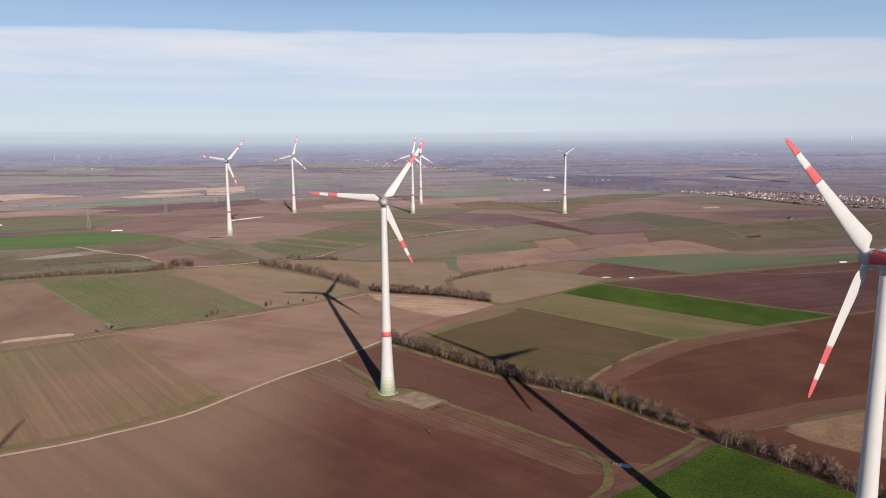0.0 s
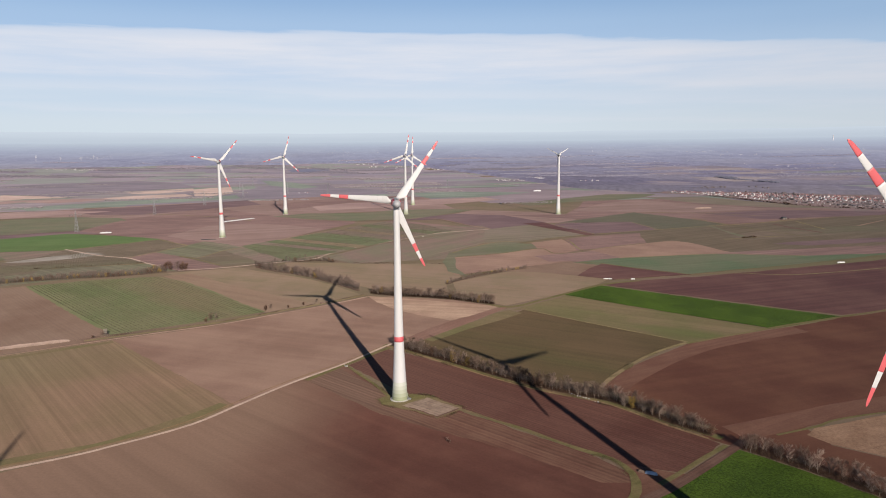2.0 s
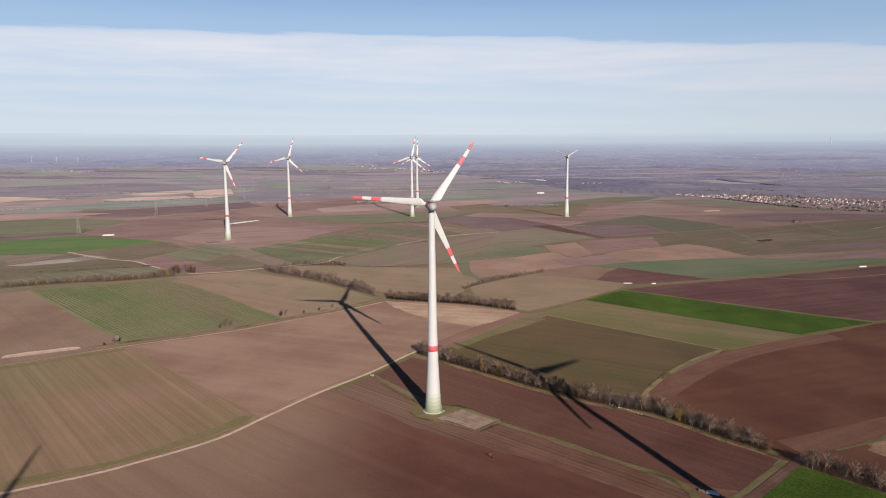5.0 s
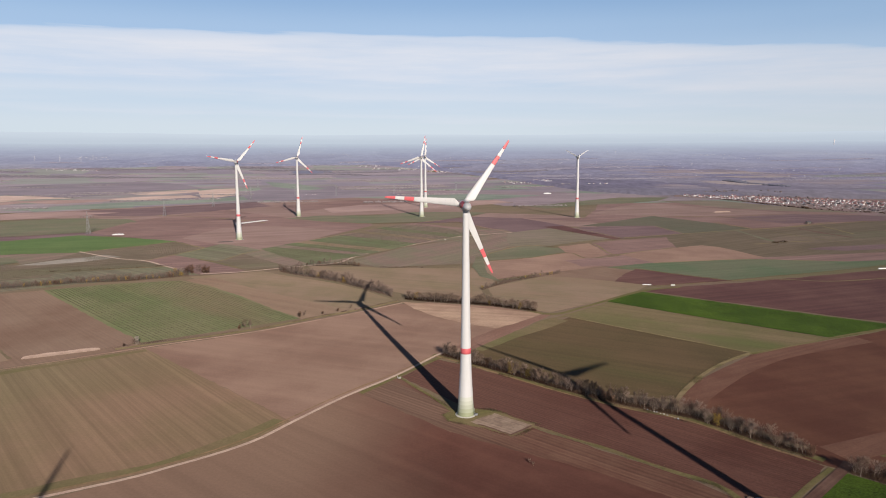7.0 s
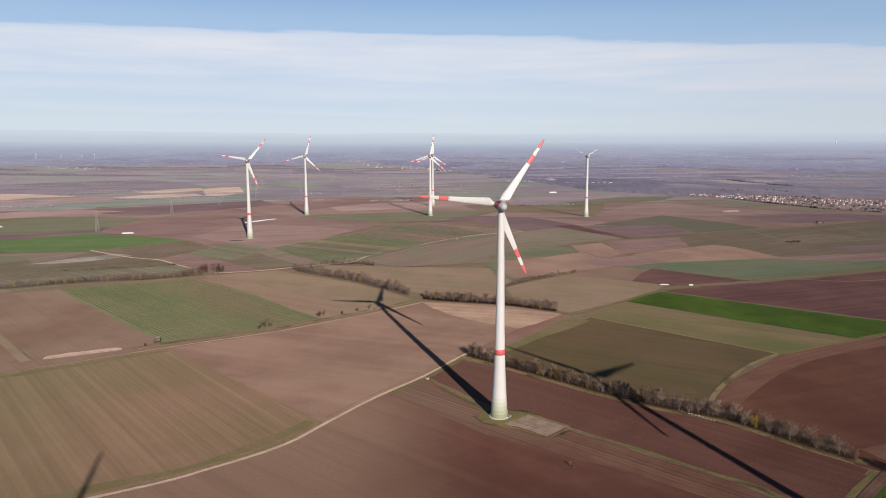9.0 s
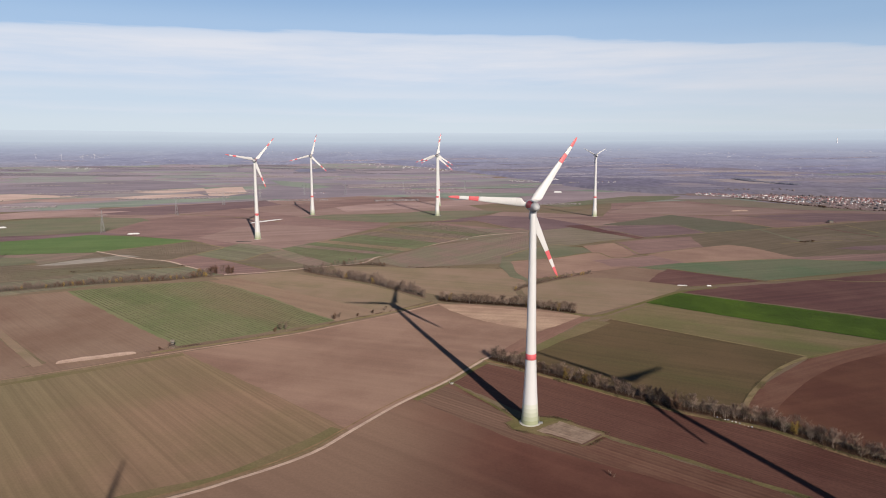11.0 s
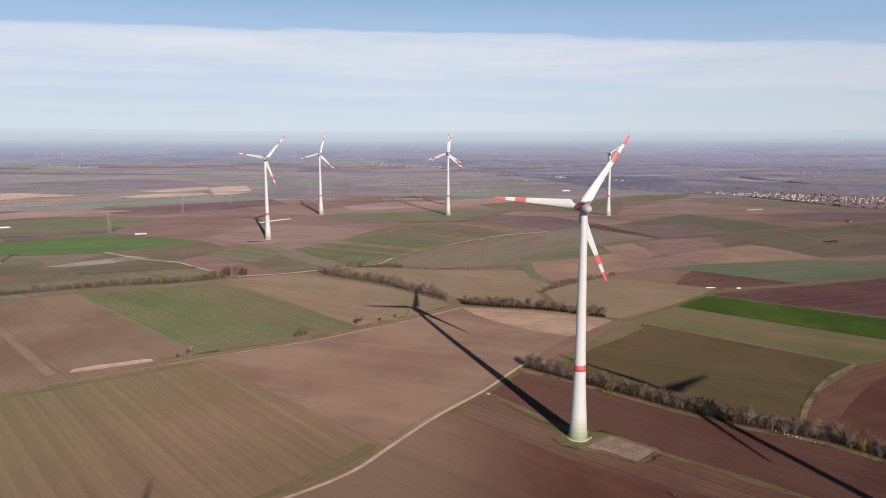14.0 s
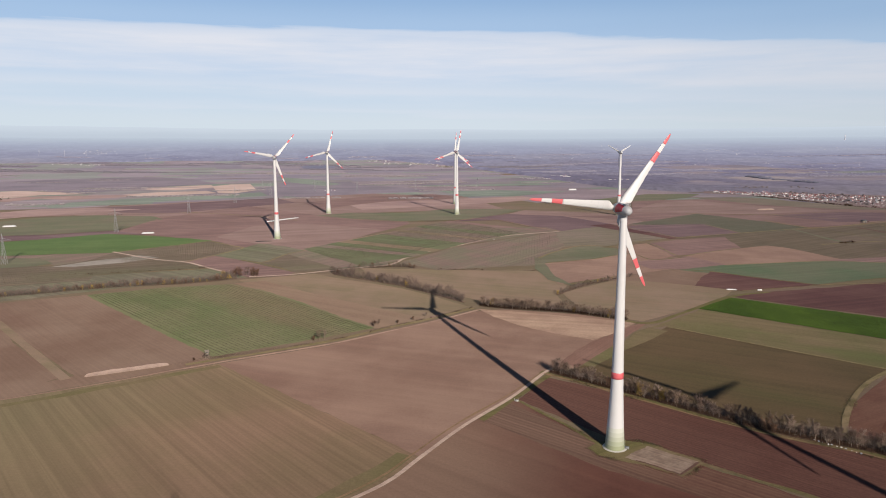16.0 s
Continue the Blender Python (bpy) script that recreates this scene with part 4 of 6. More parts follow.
ribbon("track", "pale gravel farm track between fields", GRAVEL, [(-420, -205), (-260, -128), (-132, -63), (-101, -43), (-81, -25), (-69.3, -5.8), (-52.8, 21.5), (-31.3, 51), (-13.5, 81), (-7.5, 89)], 1.7, 0.16)
ribbon("verge", "grass verge along a farm track", DRY, [(-420, -200), (-260, -124), (-132, -59), (-101, -39), (-83, -21), (-72, -3), (-55, 24), (-33, 53), (-14, 82)], 1.0, 0.11, "verge", 0.8)
ribbon("track", "faint dry farm track at a field edge", DRYSOIL, [(-420, -36), (-253, 48), (-189, 89)], 1.3, 0.16, "track", 0.6)
ribbon("track", "pale farm track along scrub", SOIL_PINK, [(-189, 89), (-160, 108), (-123, 130), (-97, 151), (-67, 175), (-38, 201)], 1.9, 0.16, "track", 0.4)
ribbon("headland", "olive grass edge of a stubble field", OLIVE_LIGHT, [(-420, -46), (-253, 39), (-215, 64), (-184, 85), (-172, 93)], 4.5, 0.1, "field", 0.8)
ribbon("verge", "rough grass verge below a vineyard", BANK, [(-190, 95), (-160, 113), (-125, 135), (-99, 157), (-69, 181), (-41, 206)], 3.0, 0.13, "verge", 0.7)
ribbon("verge", "green verge between a track and furrowed soil", VERGE, [(-46, 26), (-38, 38), (-27.5, 53), (-18, 68), (-10.5, 79)], 2.6, 0.14, "verge", 0.6)
ribbon("verge", "grass strip under the turbine", VERGE, [(-30, 47), (-14, 22), (0, -2), (14, -3), (28, -12), (50, -31), (70, -50), (79, -58), (82.5, -68), (80, -80), (74, -89), (58, -106)], 1.5, 0.13, "verge", 0.9)
ribbon("track", "beaten earth lane beside a green crop", EARTH, [(132, -42), (125, -49), (96, -75), (74, -92), (40, -130)], 3.6, 0.15)
ribbon("verge", "grass verge beside an earth lane", VERGE, [(123, -46.5), (119, -50), (98, -68.5), (90, -75)], 1.8, 0.13, "verge", 0.6)
ribbon("verge", "grass verge at the foot of a hedge", VERGE, [(-14, 84), (-4, 76), (26, 47), (50, 25), (88, -3), (124, -41)], 3.4, 0.12, "verge", 0.5)
ribbon("verge", "dry grass along the sunny foot of a hedge", DRY, [(-13, 81), (5, 65), (23, 47), (46, 25), (66, 9), (87, -4), (98, -16), (108, -29), (119, -41)], 1.3, 0.2, "verge", 0.6)
ribbon("verge", "dry grass loop round a field end", VERGE, [(38, -21), (52, -32.5), (70, -49.5), (79, -57), (83, -67), (81, -79), (75, -88), (60, -104)], 2.6, 0.125, "verge", 0.9)
ribbon("verge", "tan grass bank between two fields", BANK, [(86.5, 2), (95.5, 21), (113.7, 46.2), (135, 68.6), (156, 85)], 2.3, 0.19, "verge", 0.3)
ribbon("verge", "grassy boundary between two fields", VERGE, [(155, 83), (214, 112), (272, 137), (420, 195)], 2.4, 0.19, "verge", 0.4)
ribbon("verge", "dry grass boundary between two fields", BANK, [(74, 162), (110, 128.5), (156, 85.5)], 2.0, 0.2, "verge", 0.4)
ribbon("verge", "green boundary beside a fallow field", VERGE, [(146, -38), (164, -31), (206, -15), (420, 38)], 1.3, 0.15, "verge", 0.5)
ribbon("verge", "field lane with dry grass", VERGE, [(30, 205), (60, 170), (90, 190), (140, 232), (175, 246)], 3.2, 0.16, "verge", 0.4)
ribbon("track", "pale lane across vineyards", GRAVEL, [(-375, 400), (-321, 366), (-287, 353), (-261, 331), (-241, 315)], 2.4, 0.3)
ribbon("track", "pale lane winding through vineyards", GRAVEL, [(-216, 297), (-183, 306), (-153, 321), (-130, 333), (-106, 345), (-89, 384), (-40, 441), (4, 491), (72, 527)], 2.8, 0.3)
ribbon("track", "pale lane beside a turbine field", DRYSOIL, [(-195, 408), (-171, 449), (-131, 508), (-82, 573), (-48, 624), (-18, 656)], 2.4, 0.3)
ribbon("track", "dry lane in the vineyards", DRYSOIL, [(-18, 656), (12, 635), (44, 575), (72, 527)], 2.2, 0.3)
ribbon("track", "sandy strip in a ploughed field", STUBBLE_PALE, [(-335, 172), (-285, 122), (-238, 74)], 4.6, 0.16)
ribbon("track", "pale green lane across the plateau", BANK, [(126, 447), (188, 477), (264, 511), (333, 533), (418, 567), (476, 594), (543, 622), (640, 660)], 2.6, 0.2, "track", 0.6)
ribbon("track", "grassy lane between vineyards", BANK, [(-303, 461), (-270, 432), (-257, 421), (-265, 402), (-273, 385), (-288, 356)], 2.2, 0.25, "track", 0.5)
ribbon("track", "dry lane above a tan field", BANK, [(36, 272), (61, 288), (99, 313), (142, 328), (170, 336), (182, 338)], 2.4, 0.2, "track", 0.5)
ribbon("track", "dry lane beside purple-brown soil", BANK, [(157, 250), (186, 257), (220, 266), (262, 270), (310, 262), (420, 290)], 2.0, 0.2, "track", 0.5)
ribbon("verge", "grassy edge between plateau fields", VERGE, [(144, 525), (196, 593), (295, 702)], 3, 0.2, "verge", 0.6)
ribbon("track", "dry lane on the plateau", BANK, [(-447, 748), (-328, 692), (-251, 636)], 3, 0.2, "track", 0.6)
ribbon("verge", "scrubby tan bank between vineyards", DRY, [(-372, 300), (-343, 304), (-319, 313), (-276, 324), (-250, 336)], 5, 0.2, "verge", 0.6)
ribbon("verge", "scrubby tan bank above vines", DRY, [(-392, 328), (-370, 331), (-350, 330)], 4, 0.2, "verge", 0.6)
ribbon("track", "pale lane towards the town", DRYSOIL, [(477, 488), (523, 532), (583, 581)], 3, 0.2)
ribbon("track", "short tan track on the plateau", BANK, [(318, 433), (334, 438), (349, 442), (368, 447), (392, 451)], 2.6, 0.25, "track", 0.5)
ribbon("track", "grassy lane across plateau fields", BANK, [(188, 477), (230, 494), (289, 517), (366, 551), (415, 567), (513, 621)], 2.6, 0.32, "track", 0.6)
ribbon("verge", "dry boundary on the plateau", BANK, [(353, 629), (361, 592), (371, 555)], 3.0, 0.32, "verge", 0.6)
ribbon("verge", "green strip towards a clump of scrub", GREEN_DULL, [(345, 543), (344, 490), (346, 449)], 5.5, 0.3, "verge", 0.6)
ribbon("verge", "tan boundary on the plateau", BANK, [(470, 579), (467, 539), (464, 502)], 3.0, 0.32, "verge", 0.6)
ribbon("verge", "thin dark strip across the plateau", SOIL_PURPLE, [(428, 553), (435, 510), (445, 473)], 5.0, 0.3, "verge", 0.6)
ribbon("verge", "tan edge of a plateau field", BANK, [(282, 711), (339, 700), (405, 678), (456, 641)], 3.0, 0.32, "verge", 0.6)
# grass baulks between the fields of the middle distance
for edge, wide in (
    ([(-178, 647), (-107, 620), (-56, 631), (-22, 643)], 2.2),
    ([(148, 588), (171, 529), (190, 477)], 1.8),
    ([(261, 584), (272, 511)], 1.8),
    ([(126, 447), (150, 439), (156, 381), (182, 392), (228, 417)], 1.8),
    ([(29, 350), (75, 367), (114, 391), (127, 363), (162, 375)], 1.6),
    ([(182, 338), (230, 347), (279, 353), (316, 346), (357, 340)], 1.8),
    ([(140, 321), (162, 313), (187, 291), (221, 267)], 1.6),
    ([(26, 371), (46, 401), (79, 432), (112, 424)], 2.0),
    ([(-372, 397), (-353, 415), (-327, 437), (-303, 461)], 1.8),
    ([(-242, 363), (-220, 353), (-208, 388), (-195, 408)], 1.8),
    ([(-242, 363), (-212, 341), (-186, 317)], 1.6),
    ([(-143, 417), (-123, 445), (-89, 469), (-53, 469)], 1.4),
    ([(-130, 499), (-89, 469), (-46, 438)], 1.2),
    ([(-108, 542), (-53, 502), (-10, 475)], 1.2),
    ([(-82, 573), (-27, 540), (24, 509)], 1.2),
    ([(347, 611), (368, 553), (385, 507), (418, 432)], 1.6),
    ([(293, 710), (382, 690), (516, 728), (611, 724)], 2.0),
):
    ribbon("verge", "thin grass baulk between two fields", BANK if wide > 1.7 else VERGE, edge, wide, 0.26, "verge", 0.5)
patch("hardstand", "pale gravel hardstand beside the turbine", HARDSTAND, [(2.5, -6.5), (12, 2.5), (26, -10), (17, -18.5)], 0.25, "hardstand")
ribbon("verge", "dark strip along the front edge of a gravel hardstand", EARTH, [(5, -9), (11, -13.5), (17, -19), (21.5, -15), (26, -10.5)], 0.7, 0.23, "verge", 0.9)
patch("verge", "trodden grass round the turbine base", VERGE, [(-9, 1), (-5, 6), (4, 7.5), (13, 5), (27.5, -8.5), (27, -11.5), (17, -20), (7, -12.5), (-1, -8.5), (-7, -5)], 0.2, "verge")


# ---- wind turbines ----
HUB_Z, AXIS_OUT = 86.0, 6.05
TOWER = ((3.5, 0), (3.22, 4), (2.92, 9), (2.6, 15), (2.3, 21), (2.1, 27), (1.85, 38), (1.62, 52), (1.4, 68), (1.22, 83.3))


def tower_radius(z):
    return float(np.interp(z, [h for _, h in TOWER], [r for r, _ in TOWER]))


def tower_ring(z0, z1, proud=0.0, steps=6, cap=True):
    return lathe([(tower_radius(z0 + (z1 - z0) * k / steps) + proud, z0 + (z1 - z0) * k / steps) for k in range(steps + 1)], 40, cap)


def blade_section(r, count=16):
    """Outline of the blade at radius r: (towards the trailing edge, along the axis)."""
    rs = (1.5, 2.3, 3.0, 3.7, 4.6, 6, 10, 15, 20, 25, 28.5, 30.5, 31.3, 31.7)
    chord = float(np.interp(r, rs, (1.7, 1.8, 2.75, 3.65, 3.7, 3.45, 2.85, 2.3, 1.82, 1.42, 1.15, 0.9, 0.6, 0.16)))
    thick = float(np.interp(r, rs, (1.7, 1.6, 1.45, 1.3, 1.15, 1.0, 0.68, 0.45, 0.32, 0.22, 0.16, 0.12, 0.08, 0.03)))
    lead = float(np.interp(r, rs, (0.5, 0.48, 0.36, 0.3, 0.3, 0.3, 0.3, 0.3, 0.3, 0.3, 0.32, 0.36, 0.42, 0.5)))
    twist = -radians(float(np.interp(r, (2, 6, 15, 31), (27, 20, 11, 5))))
    foil = smooth(1.8, 4.2, r)
    out = []
    for k in range(count):
        w = 2 * math.pi * k / count
        c = 0.5 - 0.5 * math.cos(w)
        t = 0.5 * math.sin(w) * ((1 - foil) + foil * 1.35 * (1 - c) ** 0.62)
        x, y = (c - lead) * chord, t * thick
        out.append((x * math.cos(twist) - y * math.sin(twist), x * math.sin(twist) + y * math.cos(twist)))
    return out


def blade_piece(r0, r1, proud=0.0, steps=12):
    """A stretch of the blade, which reaches along +z with the axis along +y."""
    bm = bmesh.new()
    rings = []
    for k in range(steps + 1):
        r = r0 + (r1 - r0) * k / steps
        rings.append([bm.verts.new((x * (1 + proud), y * (1 + proud), r)) for x, y in blade_section(r)])
    for a, b in zip(rings, rings[1:]):
        for k in range(len(a)):
            j = (k + 1) % len(a)
            bm.faces.new((a[k], a[j], b[j], b[k]))
    bm.faces.new(rings[0])
    bm.faces.new(rings[-1])
    bmesh.ops.recalc_face_normals(bm, faces=bm.faces[:])
    return bm


NACELLE = ((0.05, -3.4), (0.6, -3.27), (1.08, -2.9), (1.45, -2.2), (1.72, -1.2), (1.9, 0), (2.02, 1.5), (2.08, 3.2), (2.06, 4.3))
SPINNER = ((1.96, 4.45), (1.98, 5.4), (1.87, 6.6), (1.6, 7.5), (1.13, 8.2), (0.6, 8.6), (0.05, 8.7))


def along_axis(bm):
    """Turns a body round z into one round the rotor's axis, +y."""
    bmesh.ops.rotate(bm, verts=bm.verts[:], cent=(0, 0, 0), matrix=Matrix.Rotation(radians(-90), 3, "X"))
    bmesh.ops.recalc_face_normals(bm, faces=bm.faces[:])
    return bm


def nacelle_panel(w0, w1, a0, a1, proud):
    """A painted panel that lies on the shell between two angles round the axis."""
    bm = bmesh.new()
    rows = []
    for i in range(9):
        a = a0 + (a1 - a0) * i / 8
        r = float(np.interp(a, [h for _, h in NACELLE], [q for q, _ in NACELLE])) + proud
        row = []
        for k in range(13):
            w = radians(w0 + (w1 - w0) * (k / 12) * (0.75 + 0.25 * (i / 8)))
            row.append(bm.verts.new((r * math.cos(w), a, r * math.sin(w))))
        rows.append(row)
    for a, b in zip(rows, rows[1:]):
        for k in range(12):
            bm.faces.new((a[k], a[k + 1], b[k + 1], b[k]))
    bmesh.ops.recalc_face_normals(bm, faces=bm.faces[:])
    bmesh.ops.solidify(bm, geom=bm.faces[:], thickness=0.03)
    return bm


def wind_turbine(label, phase, yaw, red=True, reach=1.0, cone=3.3, tilt=2.6):
    """A tall white turbine seen from its lee side; the rotor stands out along +y, turned by yaw degrees."""
    top = thing("wind_turbine", label, "wind turbine", "wind turbines")
    z = 0.35
    part("plinth", lathe([(4.3, -0.3), (4.3, 0.25), (4.15, 0.4), (3.4, 0.4)], 40), CONCRETE, top, "pale concrete plinth")
    for k in range(5):
        part("tower_ring", tower_ring(z, z + 1.62, 0, 6, False), GREENS[k], top, "green graded paint ring")
        z += 1.62
    part("tower", tower_ring(z, 83.3, 0, 48, False), WHITE, top)
    if red or reach < 1:
        part("tower_band", tower_ring(26.3, 28.6, 0.02, 3), RED, top, "red warning band")
    for h in (24, 44, 64):
        part("flange", lathe([(tower_radius(h) + 0.004, h - 0.05), (tower_radius(h) + 0.03, h), (tower_radius(h) + 0.004, h + 0.05)], 40, False), WHITE, top)
    door = part("tower_door", box(1.1, 0.12, 2.3, (3.42, -0.9, 0.9), 0.03, radians(75)), GREENS[1], top, "green steel door")
    part("door_steps", box(1.6, 1.3, 0.55, (4.1, -1.05, 0.3), 0.03, radians(-15)), STEEL, door)
    shell = GREY if red else WHITE
    head = part("nacelle", along_axis(lathe(NACELLE, 40)), shell, top, "grey egg-shaped nacelle" if red else "white egg-shaped nacelle")
    head.matrix_basis = pose(0, 0, HUB_Z, tilt, 0, yaw) @ Matrix.Translation((0, -1.3, 0))
    if red:
        part("painted_panel", nacelle_panel(115, 212, -0.8, 4.1, 0.03), DEEPRED, head, "red painted side panel")
        part("painted_panel", nacelle_panel(65, -32, -0.8, 4.1, 0.03), DEEPRED, head, "red painted side panel")
    hatch = part("roof_frame", box(1.9, 2.4, 0.16, (0, -0.6, 1.95), 0.03), GREY, head)
    for sx in (-0.9, 0.9):
        for sy in (-1.7, 0.5):
            bar(bm := bmesh.new(), (sx, sy, 1.5), (sx, sy, 2.6), 0.05, 0.05)
            part("railing_post", bm, STEEL, hatch)
    bar(bm := bmesh.new(), (-0.95, -1.7, 2.6), (0.95, -1.7, 2.6), 0.05, 0.05)
    part("handrail", bm, STEEL, hatch)
    bar(bm := bmesh.new(), (-0.95, 0.5, 2.6), (0.95, 0.5, 2.6), 0.05, 0.05)
    part("handrail", bm, STEEL, hatch)
    part("neck", lathe([(1.26, -2.8), (1.3, -2.0), (1.28, -1.2)], 32), GREY, head).location = (0, 1.3, 0)
    part("rotor_gap", along_axis(lathe([(1.88, 4.25), (1.88, 4.5)], 40)), DARK, head)
    spin = part("spinner", along_axis(lathe(SPINNER, 40)), shell, head, "grey rounded hub cover" if red else "white rounded hub cover")
    for k in range(3):
        m = pose(0, AXIS_OUT, 0) @ Matrix.Rotation(radians(phase + 120 * k), 4, "Y") @ Matrix.Rotation(radians(-cone), 4, "X") @ Matrix.Rotation(radians(0 if red else -30), 4, "Z") @ Matrix.Diagonal((reach, reach, reach, 1))
        b = part("rotor_blade", BLADE["blade"], WHITE, top)
        b.matrix_basis = head.matrix_basis @ m
        part("root_collar", BLADE["collar"], GREY, b)
        for seam in BLADE["seams"]:
            part("panel_seam", seam, GREY, b)
        if red:
            part("red_band", BLADE["inner"], RED, b, "red warning band")
            part("red_tip", BLADE["tip"], RED, b, "red blade tip")
            part("white_band", BLADE["mid"], WHITE, b)
        else:
            part("blade_end", BLADE["end"], WHITE, b)
    return top


R_BAND, R_MID, R_TIP = 20.1, 23.9, 27.5
BLADE = {"blade": mesh_of(blade_piece(1.5, R_BAND, 0, 30), "rotor_blade", WHITE), "inner": mesh_of(blade_piece(R_BAND, R_MID), "red_band", RED),
         "mid": mesh_of(blade_piece(R_MID, R_TIP), "white_band", WHITE), "tip": mesh_of(blade_piece(R_TIP, 31.7), "red_tip", RED),
         "end": mesh_of(blade_piece(R_BAND, 31.7, 0, 20), "blade_end", WHITE), "seams": [mesh_of(blade_piece(r, r + 0.035, 0.004, 1), "panel_seam", GREY) for r in (3.9, 5.6, 7.6, 10.0)], "collar": mesh_of(lathe([(0.95, 1.3), (0.98, 1.75), (0.9, 1.8)], 24), "root_collar", GREY)}
FULL = "white wind turbine with red-banded blades"
for x, y, phase, yaw, label, red in (
    (0.4, 1.4, 36, 9.4, FULL + ", on ploughed soil", True),
    (118.7, -151.2, -40.4, 9.6, FULL + ", beside a green crop", True),
    (-54, -309, 8, 9.4, FULL + ", standing apart", True),
    (-237, 476, 41, 9.4, FULL + ", beside a brown field", True),
    (-224, 722, 16, 9.4, FULL + ", in a green field", True),
    (-41, 706, 12, 9.4, FULL + ", close to another turbine", True),
    (-40, 877, 4, 9.4, FULL + ", behind another turbine", True),
    (182, 690, 60, 9.4, "slim white wind turbine without red blade bands", False),
):
    t = wind_turbine(label, phase, yaw, red, 1.0 if red else 0.6, *((0.8, 1.0) if y == -151.2 else ()))
    t.matrix_basis = pose(x, y, terrain(x, y) - (0.05 if y != -151.2 else 1.1))


# ---- trees and hedges ----
def sliver(bm, a, b, r, rng):
    """A thin twig that tapers to a point."""
    d = (b - a).normalized()
    u = d.orthogonal().normalized()
    v = d.cross(u)
    base = [bm.verts.new(a + (u * math.cos(w) + v * math.sin(w)) * r) for w in (0.3, 2.4, 4.5)]
    tip = bm.verts.new(b)
    for k in range(3):
        bm.faces.new((base[k], base[(k + 1) % 3], tip))


def leafy(bm, at, size, rng):
    """A small folded spray of leaves."""
    p = [at + Vector((rng.uniform(-1, 1), rng.uniform(-1, 1), rng.uniform(-0.7, 0.8))) * size for _ in range(4)]
    v = [bm.verts.new(q) for q in p]
    for f in ((0, 1, 2), (0, 2, 3), (0, 3, 1), (1, 3, 2)):
        bm.faces.new([v[i] for i in f])


def tree_meshes(seed, height, spread, twigs, leaves=0, twig=0.022):
    """One to three upright stems with rising limbs, and a fine crown of twigs with gaps."""
    rng = random.Random(seed)
    trunk, crown = bmesh.new(), bmesh.new()
    limbs = []
    for s in range(rng.choice((1, 1, 2, 2, 3))):
        tall = height * rng.uniform(0.78, 1.0) if s else height
        p = Vector((rng.uniform(-0.5, 0.5), rng.uniform(-0.5, 0.5), -0.4)) * (1 if s else 0.4)
        d = Vector((rng.gauss(0, 0.07), rng.gauss(0, 0.07), 1)).normalized()
        r, count = 0.0165 * tall * rng.uniform(0.85, 1.15), 6
        for k in range(count):
            q = p + d * tall * 0.78 / count
            bar(trunk, p, q, r, r * 0.78, 5)
            f = (k + 1) / count
            if f > 0.3:
                for _ in range(4 if f < 0.9 else 6):
                    w = rng.uniform(0, 2 * math.pi)
                    out = Vector((math.cos(w), math.sin(w), rng.uniform(0.25, 1.0) + f * 0.5)).normalized()
                    long = spread * rng.uniform(0.65, 1.2) * (0.55 + 0.6 * math.sin(math.pi * (f - 0.2) / 1.1))
                    a = p.lerp(q, rng.random())
                    mid = a + out * long * 0.55
                    end = mid + (out + Vector((rng.gauss(0, 0.3), rng.gauss(0, 0.3), 0.25))).normalized() * long * 0.55
                    bar(trunk, a, mid, r * 0.36, r * 0.2, 3)
                    bar(trunk, mid, end, r * 0.2, r * 0.05, 3)
                    limbs += [(a, mid), (mid, end), (mid, end), (mid, end)]
            p, r = q, r * 0.78
            d = (d + Vector((rng.gauss(0, 0.1), rng.gauss(0, 0.1), 0.08))).normalized()
    for _ in range(twigs):
        p, q = rng.choice(limbs)
        a = p.lerp(q, rng.uniform(0.25, 1.0))
        if a.z < 0.3 * height:
            continue
        out = ((q - p).normalized() * 0.8 + Vector((rng.gauss(0, 0.6), rng.gauss(0, 0.6), rng.uniform(-0.1, 0.7)))).normalized()
        sliver(crown, a, a + out * rng.uniform(0.08, 0.19) * height, twig, rng)
    for _ in range(leaves):
        p, q = rng.choice(limbs)
        a = p.lerp(q, rng.uniform(0.4, 1.0))
        leafy(crown, a + Vector((rng.gauss(0, 0.3), rng.gauss(0, 0.3), rng.gauss(0, 0.3))), rng.uniform(0.13, 0.26), rng)
    return trunk, crown


def tree(label, seed, height, spread, twigs, leaves, foliage, group):
    top = thing("tree", label, "tree", group)
    a, b = tree_meshes(seed, height, spread, twigs, leaves)
    part("trunk", a, BARK, top)
    part("crown", b, foliage, top)
    return top


HEDGE = "bare trees of the field hedges"
BARE, RUSSETTREE, YELLOWTREE = "bare pale-trunked tree standing in a field hedge", "small tree with brown autumn leaves in a hedge", "small tree with yellow autumn leaves in a hedge"
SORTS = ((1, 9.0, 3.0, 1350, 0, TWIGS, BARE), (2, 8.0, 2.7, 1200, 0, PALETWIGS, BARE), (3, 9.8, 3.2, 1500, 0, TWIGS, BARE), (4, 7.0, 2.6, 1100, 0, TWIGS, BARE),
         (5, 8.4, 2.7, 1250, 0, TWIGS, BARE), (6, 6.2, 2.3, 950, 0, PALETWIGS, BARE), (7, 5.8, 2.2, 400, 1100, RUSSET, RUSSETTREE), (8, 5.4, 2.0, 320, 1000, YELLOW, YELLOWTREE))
KINDS = [tree(label, s, h, w, n, lv, mat, HEDGE) for s, h, w, n, lv, mat, label in SORTS]
